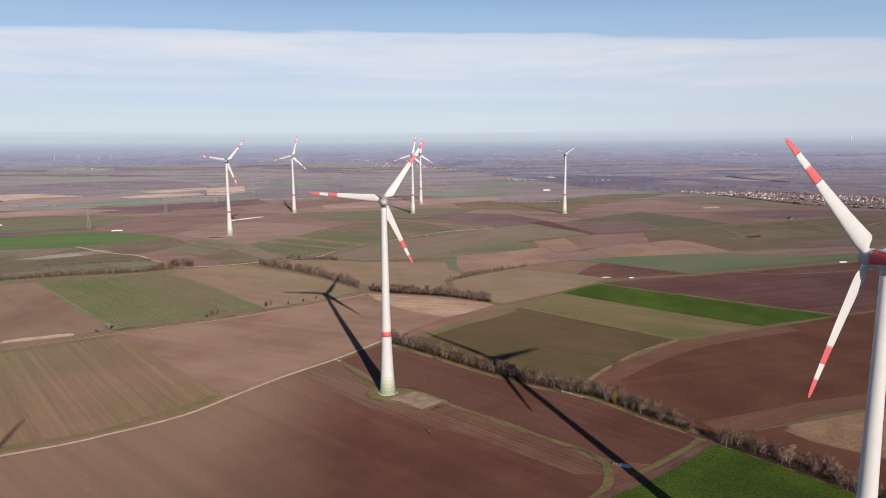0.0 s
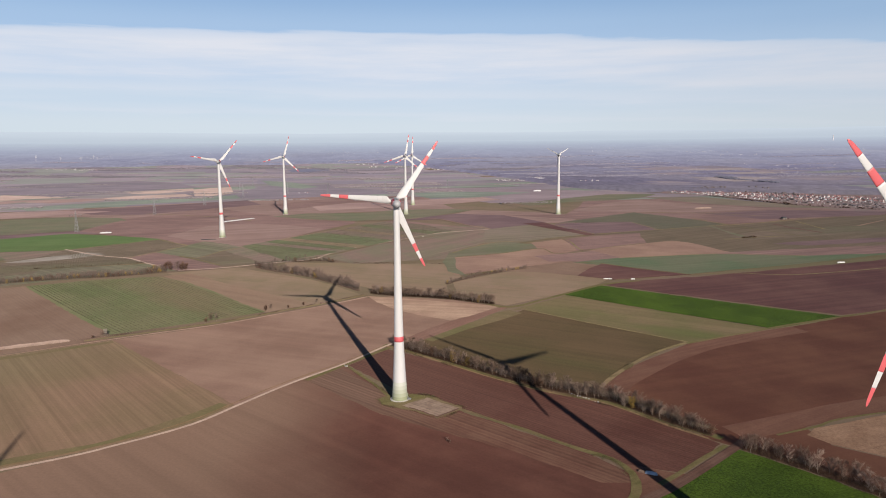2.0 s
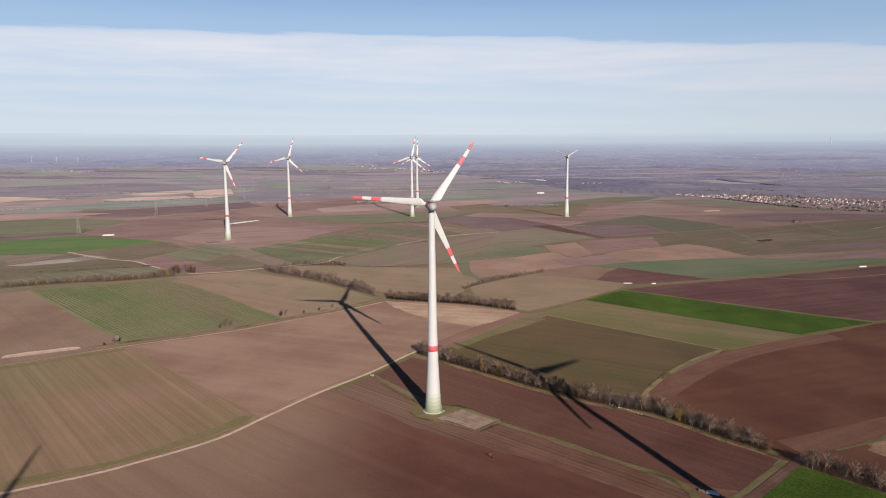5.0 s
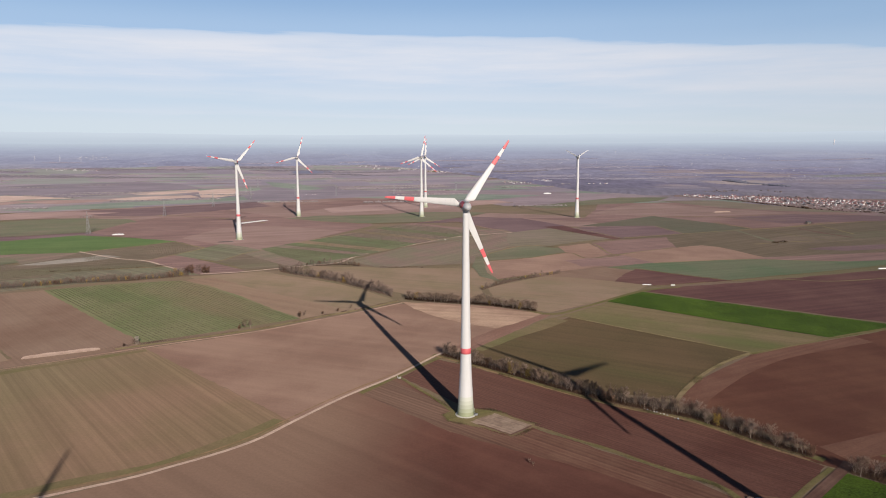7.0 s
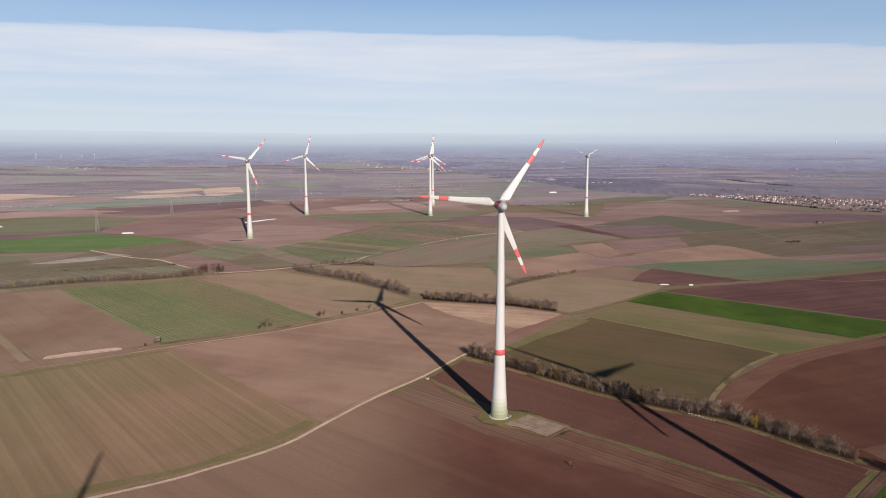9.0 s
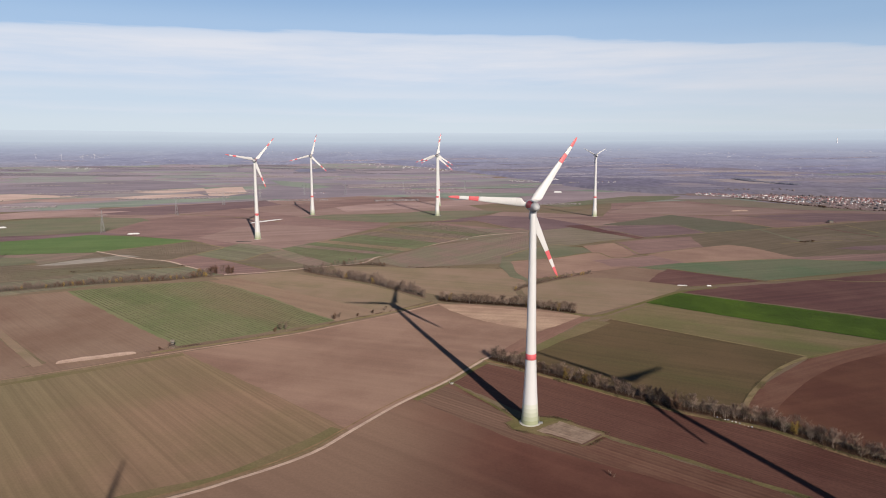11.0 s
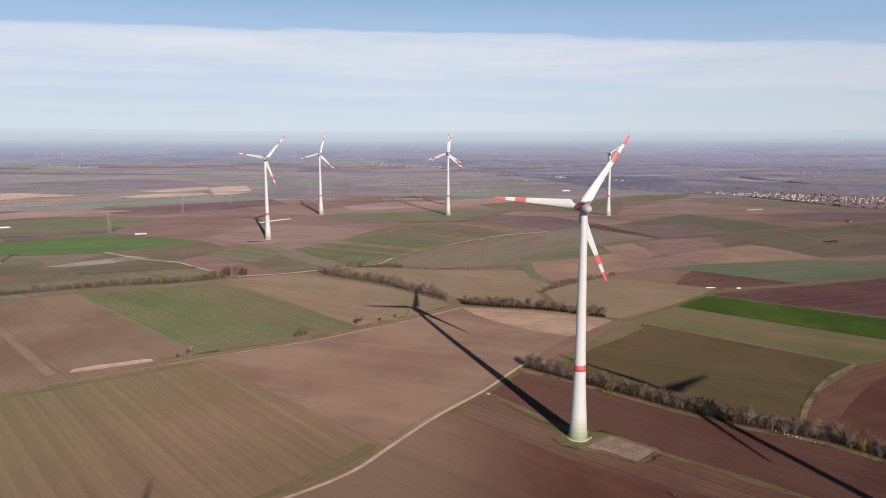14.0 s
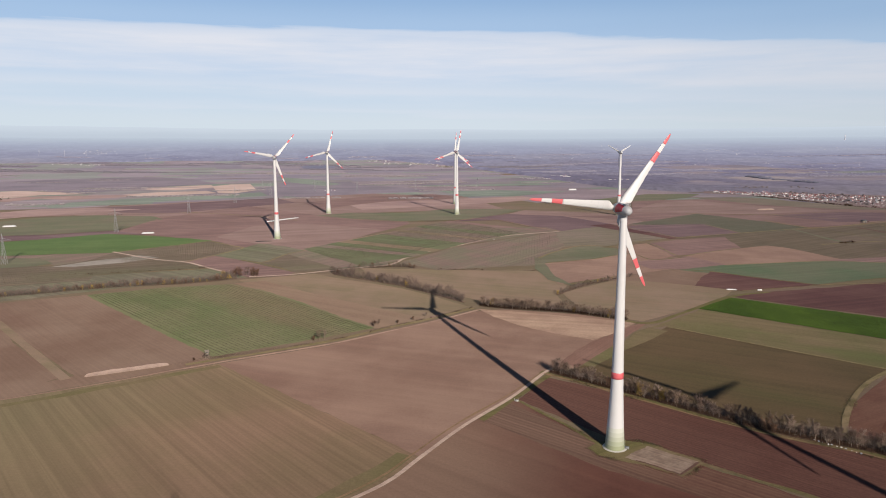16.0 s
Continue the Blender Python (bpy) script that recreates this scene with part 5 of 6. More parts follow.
# the same trees with fewer, thicker twigs in the lightened tone, for the hedges that stay far off
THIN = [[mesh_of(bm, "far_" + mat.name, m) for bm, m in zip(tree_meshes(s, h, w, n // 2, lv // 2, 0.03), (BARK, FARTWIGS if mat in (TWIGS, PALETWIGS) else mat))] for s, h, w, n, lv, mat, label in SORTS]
USED = set()
FAR = {}


def stand_far(kind, m):
    """A far hedge tree, joined with the others of its kind into one mesh."""
    for me in THIN[kind]:
        verts, faces, at = FAR.setdefault(me.materials[0].name, ([], [], [0]))
        co = np.empty(3 * len(me.vertices), np.float32)
        me.vertices.foreach_get("co", co)
        mat = np.array(m)
        verts.append(co.reshape(-1, 3) @ mat[:3, :3].T + mat[:3, 3])
        faces += [tuple(i + at[0] for i in p.vertices) for p in me.polygons]
        at[0] += len(me.vertices)


def stand(kind, x, y, size, turn, far=False):
    """A tree at its place: the first of a kind is moved there, the next are copies."""
    m = pose(x, y, terrain(x, y), 0, 0, turn) @ Matrix.Diagonal((size, size, size, 1))
    if far:
        stand_far(kind, m)
    elif kind in USED:
        copy_thing(KINDS[kind], m)
    else:
        USED.add(kind)
        KINDS[kind].matrix_basis = m


# leaf litter darkened further: the hedge's shade is painted in
LITTER_SHADE = land("leaf_litter", (0.04, 0.026, 0.019), (0.062, 0.038, 0.026), 30, 0.3, 1, 6, None, 1.0)


def hedge_row(points, gap, width, low, high, seed, odd=0.1, far=False):
    """Trees in a ragged row, with undergrowth at their feet."""
    rng = random.Random(seed)
    if not far:
        ribbon("leaf_litter", "dark leaf litter with painted shade under a hedge", LITTER_SHADE, points, width * (0.7 if far else 1.05), 0.16, "leaf litter", 0.5)
    under = bmesh.new()
    line = glide(points, 0.9)
    walked = 0.0
    for a, b in zip(line, line[1:]):
        walked += (b - a).length
        d = (b - a).normalized()
        side = Vector((-d.y, d.x))
        thick = 0.55 + 0.9 * noise.noise(Vector((a.x / 6, a.y / 6, seed)))
        for _ in range(34 if far else 90):
            q = a + side * rng.gauss(0, 0.27) * width + d * rng.uniform(-0.5, 0.5)
            z, h = terrain(q.x, q.y), rng.uniform(0.25, 1.7 if far else 2.6) * high * (0.75 + 0.5 * thick)
            if rng.random() < 0.4:
                leafy(under, Vector((q.x, q.y, z + h * 0.4)), rng.uniform(0.12, 0.26), rng)
            else:
                foot = Vector((q.x, q.y, z - 0.1))
                sliver(under, foot, foot + Vector((rng.gauss(0, 0.3), rng.gauss(0, 0.3), h + 0.5)), 0.035, rng)
        if walked > gap:
            walked -= gap * rng.uniform(0.6, 1.5)
            q = a + side * rng.uniform(-0.4, 0.4) * width
            pick = rng.choice((6, 7)) if rng.random() < odd else rng.randrange(6)
            stand(pick, q.x, q.y, rng.uniform(low, high), rng.uniform(0, 360), far)
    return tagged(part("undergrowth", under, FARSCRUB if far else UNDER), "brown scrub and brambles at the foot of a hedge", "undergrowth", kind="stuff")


hedge_row([(-9, 83), (8, 67), (26, 50), (49, 28), (69, 12), (90, -1), (101, -13), (111, -26), (122, -38)], 1.35, 3.2, 0.65, 1.05, 11, 0.06)
hedge_row([(129, -49), (138, -59), (147, -69), (158, -84), (174, -104), (194, -130)], 1.7, 4.2, 0.7, 1.08, 12, 0.05)
hedge_row([(-420, 212), (-372, 233), (-307, 262), (-257, 276), (-224, 293)], 0.75, 4.2, 0.42, 0.72, 13, 0.2, True)
hedge_row([(-152, 312), (-140, 300), (-97, 271), (-71, 246), (-46, 219)], 1.45, 3.6, 0.62, 1.0, 14, 0.05, True)
hedge_row([(-36, 212), (-17, 205), (18, 196), (54, 178)], 1.3, 4.0, 0.66, 1.06, 15, 0.04)
hedge_row([(20, 240), (45, 268), (70, 286), (92, 298)], 2.4, 3.5, 0.28, 0.55, 16, 0.1, True)
hedge_row([(-142, 330), (-120, 334), (-96, 337), (-84, 330)], 3.0, 5.0, 0.4, 0.75, 17, 0.2, True)
for x, y, k, s in ((-228, 297, 6, 1.35), (-224, 298, 6, 1.5), (-219, 300, 2, 1.1), (-214, 299, 6, 1.4), (-211, 301, 6, 1.2), (-231, 294, 1, 0.8), (-234, 291, 7, 1.1), (-238, 289, 6, 0.9), (-131, 137, 3, 0.85), (-128, 139, 1, 0.7), (-134, 136, 6, 0.6),
                   (-103, 164, 6, 0.75), (-100, 166, 3, 0.6), (-89, 171, 6, 0.45), (-80, 178, 6, 0.5), (-72, 184, 3, 0.5), (-184, 104, 3, 0.5), (-188, 101, 6, 0.4), (21.2, -42.2, 3, 0.27), (22.2, -43.9, 3, 0.24)):
    stand(k, x, y, s, 90 * s * k)


for stuff, (verts, faces, count) in FAR.items():
    me = bpy.data.meshes.new("hedge_trees")
    me.from_pydata(np.concatenate(verts).tolist(), [], faces)
    me.materials.append(bpy.data.materials[stuff])
    tagged(new("hedge_trees", me), "bare trees of far field hedges", "hedge", kind="stuff")


def scrub(points, name, label, seed, count, spread, tall, leaf=None):
    """Low ragged scrub along a line."""
    rng = random.Random(seed)
    bm = bmesh.new()
    line = glide(points, 1.5)
    for _ in range(count):
        q = rng.choice(line) + Vector((rng.gauss(0, spread), rng.gauss(0, spread)))
        z = terrain(q.x, q.y)
        dense = 0.5 + noise.noise(Vector((q.x / 9, q.y / 9, 2)))
        if rng.random() > dense + 0.25:
            continue
        h = tall * rng.uniform(0.2, 1.0) * (0.5 + dense)
        leafy(bm, Vector((q.x, q.y, z + h * 0.5)), h * 0.55, rng)
    return tagged(part(name, bm, leaf or UNDER), label, "scrub", kind="stuff")


scrub([(-200, 94), (-160, 117), (-123, 138), (-98, 159), (-70, 183), (-42, 207)], "scrub", "brown scrub along a farm track", 21, 3600, 0.8, 0.5, FARSCRUB)
scrub([(-372, 302), (-343, 306), (-319, 315), (-276, 326), (-252, 338)], "scrub", "reddish scrub on a bank between vineyards", 22, 420, 1.2, 1.2)
scrub([(-9, 1), (-5, 6), (4, 7.5), (13, 5), (20, -2), (27.5, -8.5), (27, -11.5), (17, -20), (7, -12.5), (-1, -8.5), (-7, -5), (-9, 1)], "grass", "rough grass tufts round a turbine base", 41, 2600, 0.7, 0.45, TUFTS)
scrub([(-30, 47), (-14, 22), (-7, 10)], "grass", "grass tufts on a strip between ploughed fields", 42, 900, 0.8, 0.4, TUFTS)
scrub([(27, -11), (50, -31), (70, -50), (79, -58), (82.5, -68)], "grass", "grass tufts on a strip beside furrows", 43, 2200, 0.9, 0.4, TUFTS)
scrub([(-14, 81), (-4, 73), (26, 44), (50, 22), (88, -6), (122, -43)], "grass", "grass tufts at the sunny foot of a hedge", 44, 3600, 0.8, 0.5, TUFTS)
scrub([(-46, 26), (-38, 38), (-27.5, 53), (-18, 68), (-10.5, 79)], "grass", "grass tufts along a farm track", 45, 1400, 0.9, 0.35, TUFTS)
scrub([(86.5, 2), (95.5, 21), (113.7, 46.2), (135, 68.6), (156, 85)], "grass", "grass tufts on a bank between fields", 46, 2400, 1.1, 0.5, TUFTS)
scrub([(-63, 325), (-20, 322), (19, 319)], "scrub", "low scrub at a vineyard edge", 23, 220, 1.2, 1.5)
scrub([(660, 720), (590, 804), (556, 948), (533, 1047)], "scrub", "dark hedge at the plateau edge", 25, 900, 2.5, 3.2)
scrub([(-1010, 1010), (-900, 970), (-860, 975)], "scrub", "dark copse by pale fields", 26, 300, 10, 7)


def vines(corners, along, gap, step, size, seed, label, leaf=None):
    """Rows of low vines inside a four- or five-cornered plot."""
    rng = random.Random(seed)
    d = Vector((math.cos(radians(along)), math.sin(radians(along))))
    n = Vector((-d.y, d.x))
    pts = [Vector(c) for c in corners]

    def inside(p):
        hit = False
        for a, b in zip(pts, pts[1:] + pts[:1]):
            if (a.y > p.y) != (b.y > p.y) and p.x < (b.x - a.x) * (p.y - a.y) / (b.y - a.y) + a.x:
                hit = not hit
        return hit

    us, vs = [p.dot(d) for p in pts], [p.dot(n) for p in pts]
    verts, faces = [], []
    v = min(vs)
    while v < max(vs):
        u = min(us)
        while u < max(us):
            p = d * (u + rng.uniform(-0.15, 0.15)) + n * (v + rng.uniform(-0.07, 0.07))
            u += step
            if not inside(p) or rng.random() < 0.05:
                continue
            z, h, w = terrain(p.x, p.y), size * rng.uniform(0.7, 1.25), size * rng.uniform(0.22, 0.36)
            k = len(verts)
            a, b = d * step * 0.32, n * w
            verts += [(p.x - a.x, p.y - a.y, z + h * 0.6), (p.x + a.x, p.y + a.y, z + h * 0.6), (p.x - b.x, p.y - b.y, z + h * 0.5), (p.x + b.x, p.y + b.y, z + h * 0.5),
                      (p.x, p.y, z + h), (p.x, p.y, z)]
            faces += [(k + i, k + j, k + 4) for i, j in ((0, 2), (2, 1), (1, 3), (3, 0))] + [(k + j, k + i, k + 5) for i, j in ((0, 2), (2, 1), (1, 3), (3, 0))]
        v += gap
    me = bpy.data.meshes.new("vine_rows")
    me.from_pydata(verts, [], faces)
    me.materials.append(leaf or VINE)
    return tagged(new("vine_rows", me), label, "vines", kind="stuff")


vines([(-313, 237), (-272, 259), (-224, 271), (-197, 254), (-158, 217), (-123, 179), (-104, 160), (-133, 141), (-179, 110)], -44, 2.4, 1.3, 0.7, 31, "trimmed green vines in close rows")
vines([(-96, 353), (-50, 419), (60, 512), (54, 430), (24, 347), (-62, 327)], 82, 2.6, 1.9, 0.45, 32, "bare vines in spaced rows", BAREVINE)
vines([(-185, 404), (-130, 464), (-62, 438), (-97, 387), (-158, 362)], -32, 3.4, 1.3, 0.8, 33, "vines in rows on a slope", BAREVINE)
vines([(-142, 486), (-84, 580), (-49, 630), (26, 515), (-36, 448), (-62, 438)], -32, 3.4, 1.3, 0.75, 35, "bare vines in rows on a slope", BAREVINE)
vines([(-368, 390), (-322, 365), (-288, 352), (-263, 332), (-318, 314), (-344, 303), (-370, 320), (-342, 350)], 8, 3.6, 1.5, 0.8, 34, "brown vines in rows below a lane", BAREVINE)
vines([(-353, 413), (-304, 460), (-261, 421), (-276, 386), (-290, 360), (-322, 371)], 20, 4, 1.6, 0.8, 36, "bare vines in rows above a lane", BAREVINE)
vines([(-455, 312), (-413, 331), (-372, 316), (-346, 301), (-342, 287), (-414, 257)], 14, 4, 1.6, 0.8, 37, "bare vines in rows above a hedge", BAREVINE)


# ---- power line ----
def pylon(height):
    top = thing("power_pylon", "grey lattice steel power pylon with one crossarm", "pylon", "pylons of the power line")
    foot, waist, neck = 1.9, 0.5, height * 0.78

    def leg_at(sx, sy, z):
        w = foot + (waist - foot) * min(z / neck, 1) if z < neck else waist * (1 - 0.8 * (z - neck) / (height - neck))
        return Vector((sx * w, sy * w, z))

    for sx in (-1, 1):
        for sy in (-1, 1):
            bm = bmesh.new()
            bar(bm, leg_at(sx, sy, -0.3), leg_at(sx, sy, neck), 0.12, 0.1)
            bar(bm, leg_at(sx, sy, neck), leg_at(sx, sy, height), 0.1, 0.07)
            part("leg", bm, STEEL, top)
    levels = [0, 0.22, 0.4, 0.55, 0.67, 0.78]
    for a, b in zip(levels, levels[1:]):
        for (ax, ay), (bx, by) in (((-1, -1), (1, -1)), ((1, -1), (1, 1)), ((1, 1), (-1, 1)), ((-1, 1), (-1, -1))):
            bm = bmesh.new()
            bar(bm, leg_at(ax, ay, a * height), leg_at(bx, by, b * height), 0.05, 0.05)
            bar(bm, leg_at(bx, by, a * height), leg_at(ax, ay, b * height), 0.05, 0.05)
            part("brace", bm, STEEL, top)
    for sx in (-1, 1):
        bm = bmesh.new()
        for sy in (-1, 1):
            bar(bm, leg_at(sx, sy, neck), Vector((sx * 7.5, 0, neck + 0.1)), 0.12, 0.09)
            bar(bm, leg_at(sx, sy, neck + 1.8), Vector((sx * 7.5, 0, neck + 0.2)), 0.1, 0.08)
        arm = part("crossarm", bm, STEEL, top)
        for out in (4.0, 7.2):
            part("insulator", lathe([(0.06, neck - 1.7), (0.16, neck - 1.5), (0.08, neck - 1.0), (0.16, neck - 0.6), (0.06, neck)], 8), GLASS, arm).location = (sx * out, 0, 0)
    return top


first = None
for x, y, h, turn in ((-441, 343, 27, 4), (-433, 527, 28, 4), (-426, 729, 29, 4), (-416, 912, 29, 5), (-398, 1080, 29, 8), (-330, 1180, 27, 50), (-240, 1170, 27, 60), (-120, 1230, 27, 70),
                      (-470, 1290, 28, 10), (-500, 1500, 28, 10), (20, 1330, 27, 75)):
    m = pose(x, y, terrain(x, y), 0, 0, turn) @ Matrix.Diagonal((1, 1, h / 28, 1))
    if first is None:
        first = pylon(28)
        first.matrix_basis = m
    else:
        copy_thing(first, m)


# ---- heaps, hut and other small things of the fields ----
def heap(name, label, category, material, length, width, height, x, y, turn, seed, lift=0.15, ends=0.35):
    """A long covered heap with slumped sides and uneven ridge."""
    bm = bmesh.new()
    rows = []
    nx, ny = max(10, round(length / 1.2)), 10
    for i in range(nx + 1):
        u = i / nx * 2 - 1
        taper = (1 - abs(u) ** (2 / ends)) ** 0.5 if abs(u) < 1 else 0
        row = []
        for k in range(ny + 1):
            v = k / ny * 2 - 1
            n = noise.noise(Vector((u * length / 5, v * 1.7, seed)))
            z = height * taper * max(0, 1 - abs(v) ** 2.4) ** 0.7 * (1 + 0.22 * n)
            row.append(bm.verts.new((u * length / 2, v * width / 2 * (0.55 + 0.45 * taper) * (1 + 0.1 * n), z - (0.3 if z < 0.02 else 0))))
        rows.append(row)
    for a, b in zip(rows, rows[1:]):
        for k in range(ny):
            bm.faces.new((a[k], b[k], b[k + 1], a[k + 1]))
    ob = part(name, bm, material)
    ob.matrix_basis = pose(x, y, over(x, y, lift), 0, 0, turn)
    return tagged(ob, label, category)


STRAW = land("pale_crop_heap", (0.27, 0.21, 0.175), (0.23, 0.175, 0.145), 30, 0.2, 1, 5, None, 0.8)
RUBBLE = land("earth_rubble", (0.08, 0.055, 0.045), (0.14, 0.1, 0.08), 30, 0.2, 1, 2, None, 1.0)
heap("beet_clamp", "long pale beige crop heap beside a farm track", "crop heap", STRAW, 38, 3.4, 1.3, -215, 87, 27.5, 1)
heap("covered_clamp", "long clamp under white sheeting on a field", "silage clamp", TARP, 58, 3.2, 1.2, -270, 642, 57, 2)
heap("covered_clamp", "low clamp under white sheeting by a green crop", "silage clamp", TARP, 14, 4, 1.5, -392, 516, 15, 3)
heap("covered_clamp", "clamp under white sheeting in a brown field", "silage clamp", TARP, 15, 4.5, 1.7, -585, 574, 20, 4)
heap("covered_clamp", "clamp under white sheeting beside a lane", "silage clamp", TARP, 8, 1.3, 0.5, 151, 253.5, -8, 5)
heap("covered_clamp", "small white covered clamp beside a lane", "silage clamp", TARP, 3.5, 1.3, 0.5, 171, 252, 0, 6)
heap("covered_clamp", "white covered clamp on dark soil", "silage clamp", TARP, 8, 1.6, 0.7, 371, 308, 10, 7)
heap("covered_clamp", "white covered clamp on the plateau", "silage clamp", TARP, 18, 6, 3, 222, 1225, 5, 8)
heap("beet_clamp", "pale beige crop heap on the plateau", "crop heap", STRAW, 30, 5, 2, 420, 762, 15, 9)
# long dark strip on the field, built as a low black heap
heap("covered_clamp", "low dark heap on a brown field", "silage clamp", HEAPBLACK, 18, 3, 0.7, -247, 459, 8, 10)
heap("covered_clamp", "clamp under pale blue sheeting at a field corner", "silage clamp", BLUETARP, 4.4, 1.5, 0.8, 89.5, -68, -24, 11)
heap("earth_mound", "small mound of dark earth and stones", "earth mound", RUBBLE, 2.4, 1.4, 0.6, 86.6, -66.6, -24, 12)
heap("earth_mound", "earth bank in dry grass", "earth mound", RUBBLE, 9, 2.5, 0.9, -66, 185, 38, 13)


def hut(x, y, turn):
    """A small wooden hide on legs beside the vineyard."""
    top = thing("raised_hide", "small grey wooden hide on four legs beside vines", "hunting hide")
    for sx in (-0.75, 0.75):
        for sy in (-0.75, 0.75):
            bar(bm := bmesh.new(), (sx * 1.15, sy * 1.15, -0.2), (sx, sy, 2.0), 0.09, 0.08)
            part("leg", bm, WOODMAT, top)
    part("cabin", box(1.8, 1.8, 1.8, (0, 0, 1.9), 0.04), WOODMAT, top)
    part("roof", soup([(-1.1, -1.1, 3.65), (1.1, -1.1, 3.65), (1.1, 1.1, 3.95), (-1.1, 1.1, 3.95), (-1.1, -1.1, 3.77), (1.1, -1.1, 3.77), (1.1, 1.1, 4.07), (-1.1, 1.1, 4.07)],
                      [(0, 3, 2, 1), (4, 5, 6, 7), (0, 1, 5, 4), (1, 2, 6, 5), (2, 3, 7, 6), (3, 0, 4, 7)]), WOODMAT, top, "weathered sheet roof", True)
    part("window_slot", box(1.1, 0.06, 0.4, (0, -0.91, 2.9)), DARK, top)
    bar(bm := bmesh.new(), (-0.3, -2.0, 0), (-0.3, -0.95, 2.0), 0.05, 0.05)
    bar(bm, (0.3, -2.0, 0), (0.3, -0.95, 2.0), 0.05, 0.05)
    for k in range(5):
        bar(bm, (-0.3, -1.85 + 0.2 * k, 0.3 + 0.38 * k), (0.3, -1.85 + 0.2 * k, 0.3 + 0.38 * k), 0.035, 0.035)
    part("ladder", bm, WOODMAT, top)
    top.matrix_basis = pose(x, y, terrain(x, y), 0, 0, turn)


hut(-183, 106, 25)


def field_shed(x, y, turn):
    """A low dark shed beside a plateau lane."""
    top = thing("field_shed", "small dark wooden shed beside a plateau lane", "shed")
    part("wall", box(6, 4, 2.4, (0, 0, -0.1), 0.05), WOODMAT, top)
    part("roof", soup([(-3.4, -2.4, 2.25), (3.4, -2.4, 2.25), (3.4, 2.4, 2.25), (-3.4, 2.4, 2.25), (-3.4, 0, 3.5), (3.4, 0, 3.5)],
                      [(0, 3, 2, 1), (0, 1, 5, 4), (2, 3, 4, 5), (0, 4, 3), (1, 2, 5)]), DARK, top, "dark felt roof", True)
    part("door", box(1.6, 0.08, 2.0, (0.6, -2.03, -0.05), 0.02), DARK, top)
    top.matrix_basis = pose(x, y, terrain(x, y) + 0.2, 0, 0, turn)


field_shed(466, 602, 25)
scrub([(343, 440), (348, 442), (353, 443)], "scrub", "dark scrub beside a short plateau track", 28, 60, 2.2, 2.6)
scrub([(460, 604), (474, 606)], "scrub", "dark scrub round a shed", 29, 40, 2.0, 2.4)


def well_head(x, y, turn):
    """A concrete water hydrant box with its two marker posts."""
    top = thing("hydrant_box", "pale concrete hydrant box with posts by the track", "hydrant")
    part("chamber", box(1.2, 0.9, 0.6, (0, 0, 0), 0.06), CONCRETE, top)
    part("lid", box(0.9, 0.7, 0.1, (0, 0, 0.6), 0.03), STEEL, top)
    for sx in (-1.0, 1.0):
        bar(bm := bmesh.new(), (sx, 0, -0.2), (sx, 0, 1.2), 0.07, 0.07, 6)
        part("marker_post", bm, CONCRETE, top)
    top.matrix_basis = pose(x, y, terrain(x, y), 0, 0, turn)


well_head(-30, 46, -35)
well_head(-7, 470, 20)
rng = random.Random(41)
for k in range(11):
    x = 75.5 + k * 1.05
    y = 7.5 - 1.03 * (x - 75.8) - rng.uniform(0.3, 1.5)
    w, d, h = rng.uniform(0.3, 1.0), rng.uniform(0.25, 0.6), rng.uniform(0.15, 0.4)
    bm = box(w, d, h, (0, 0, 0), 0.08)
    ob = part("dumped_block", bm, BLUETARP if k % 3 == 1 else TARP)
    ob.matrix_basis = pose(x, y, terrain(x, y) - 0.03 + over(0, 0, 0.12), rng.uniform(-8, 8), rng.uniform(-8, 8), rng.uniform(0, 180))
    tagged(ob, "pale dumped block lying at the hedge foot", "debris", "dumped blocks by the hedge")


# ---- town and villages ----
def house(variant, w, d, h, roof_h, wall, roof):
    """A plain gabled house with eaves, chimney and a few windows."""
    top = thing("house", "pale plastered house with a %s gabled roof" % ("dark" if roof is ROOFS[2] else "red tiled"), "house", "houses of the town")
    part("wall", soup([(-w / 2, -d / 2, -1), (w / 2, -d / 2, -1), (w / 2, d / 2, -1), (-w / 2, d / 2, -1), (-w / 2, -d / 2, h), (w / 2, -d / 2, h), (w / 2, d / 2, h), (-w / 2, d / 2, h),
                       (-w / 2, 0, h + roof_h), (w / 2, 0, h + roof_h)],
                      [(0, 1, 5, 4), (2, 3, 7, 6), (3, 0, 4, 8, 7), (1, 2, 6, 9, 5)]), wall, top, flat=True)
    e, t = 0.5, 0.25
    k = roof_h / (d / 2)
    v = []
    for sx in (-w / 2 - e, w / 2 + e):
        v += [(sx, -d / 2 - e, h - k * e + 0.02), (sx, 0, h + roof_h + 0.02), (sx, d / 2 + e, h - k * e + 0.02), (sx, d / 2 + e, h - k * e + t), (sx, 0, h + roof_h + t), (sx, -d / 2 - e, h - k * e + t)]
    r = part("roof", soup(v, [(0, 1, 4, 5), (1, 2, 3, 4), (11, 10, 7, 6), (10, 9, 8, 7), (5, 4, 10, 11), (4, 3, 9, 10), (0, 5, 11, 6), (2, 8, 9, 3), (0, 6, 7, 1), (1, 7, 8, 2)]), roof, top, flat=True)
    part("chimney", box(0.7, 0.7, 1.6, (w * 0.2, d * 0.12, h + roof_h * 0.6), 0.03), ROOFS[1], r)
    for sx in (-0.28, 0.0, 0.28):
        for z in (1.0, 3.7)[: 2 if h > 4.5 else 1]:
            part("window", box(1.1, 0.08, 1.3, (w * sx, -d / 2, z)), GLASS, top)
    return top


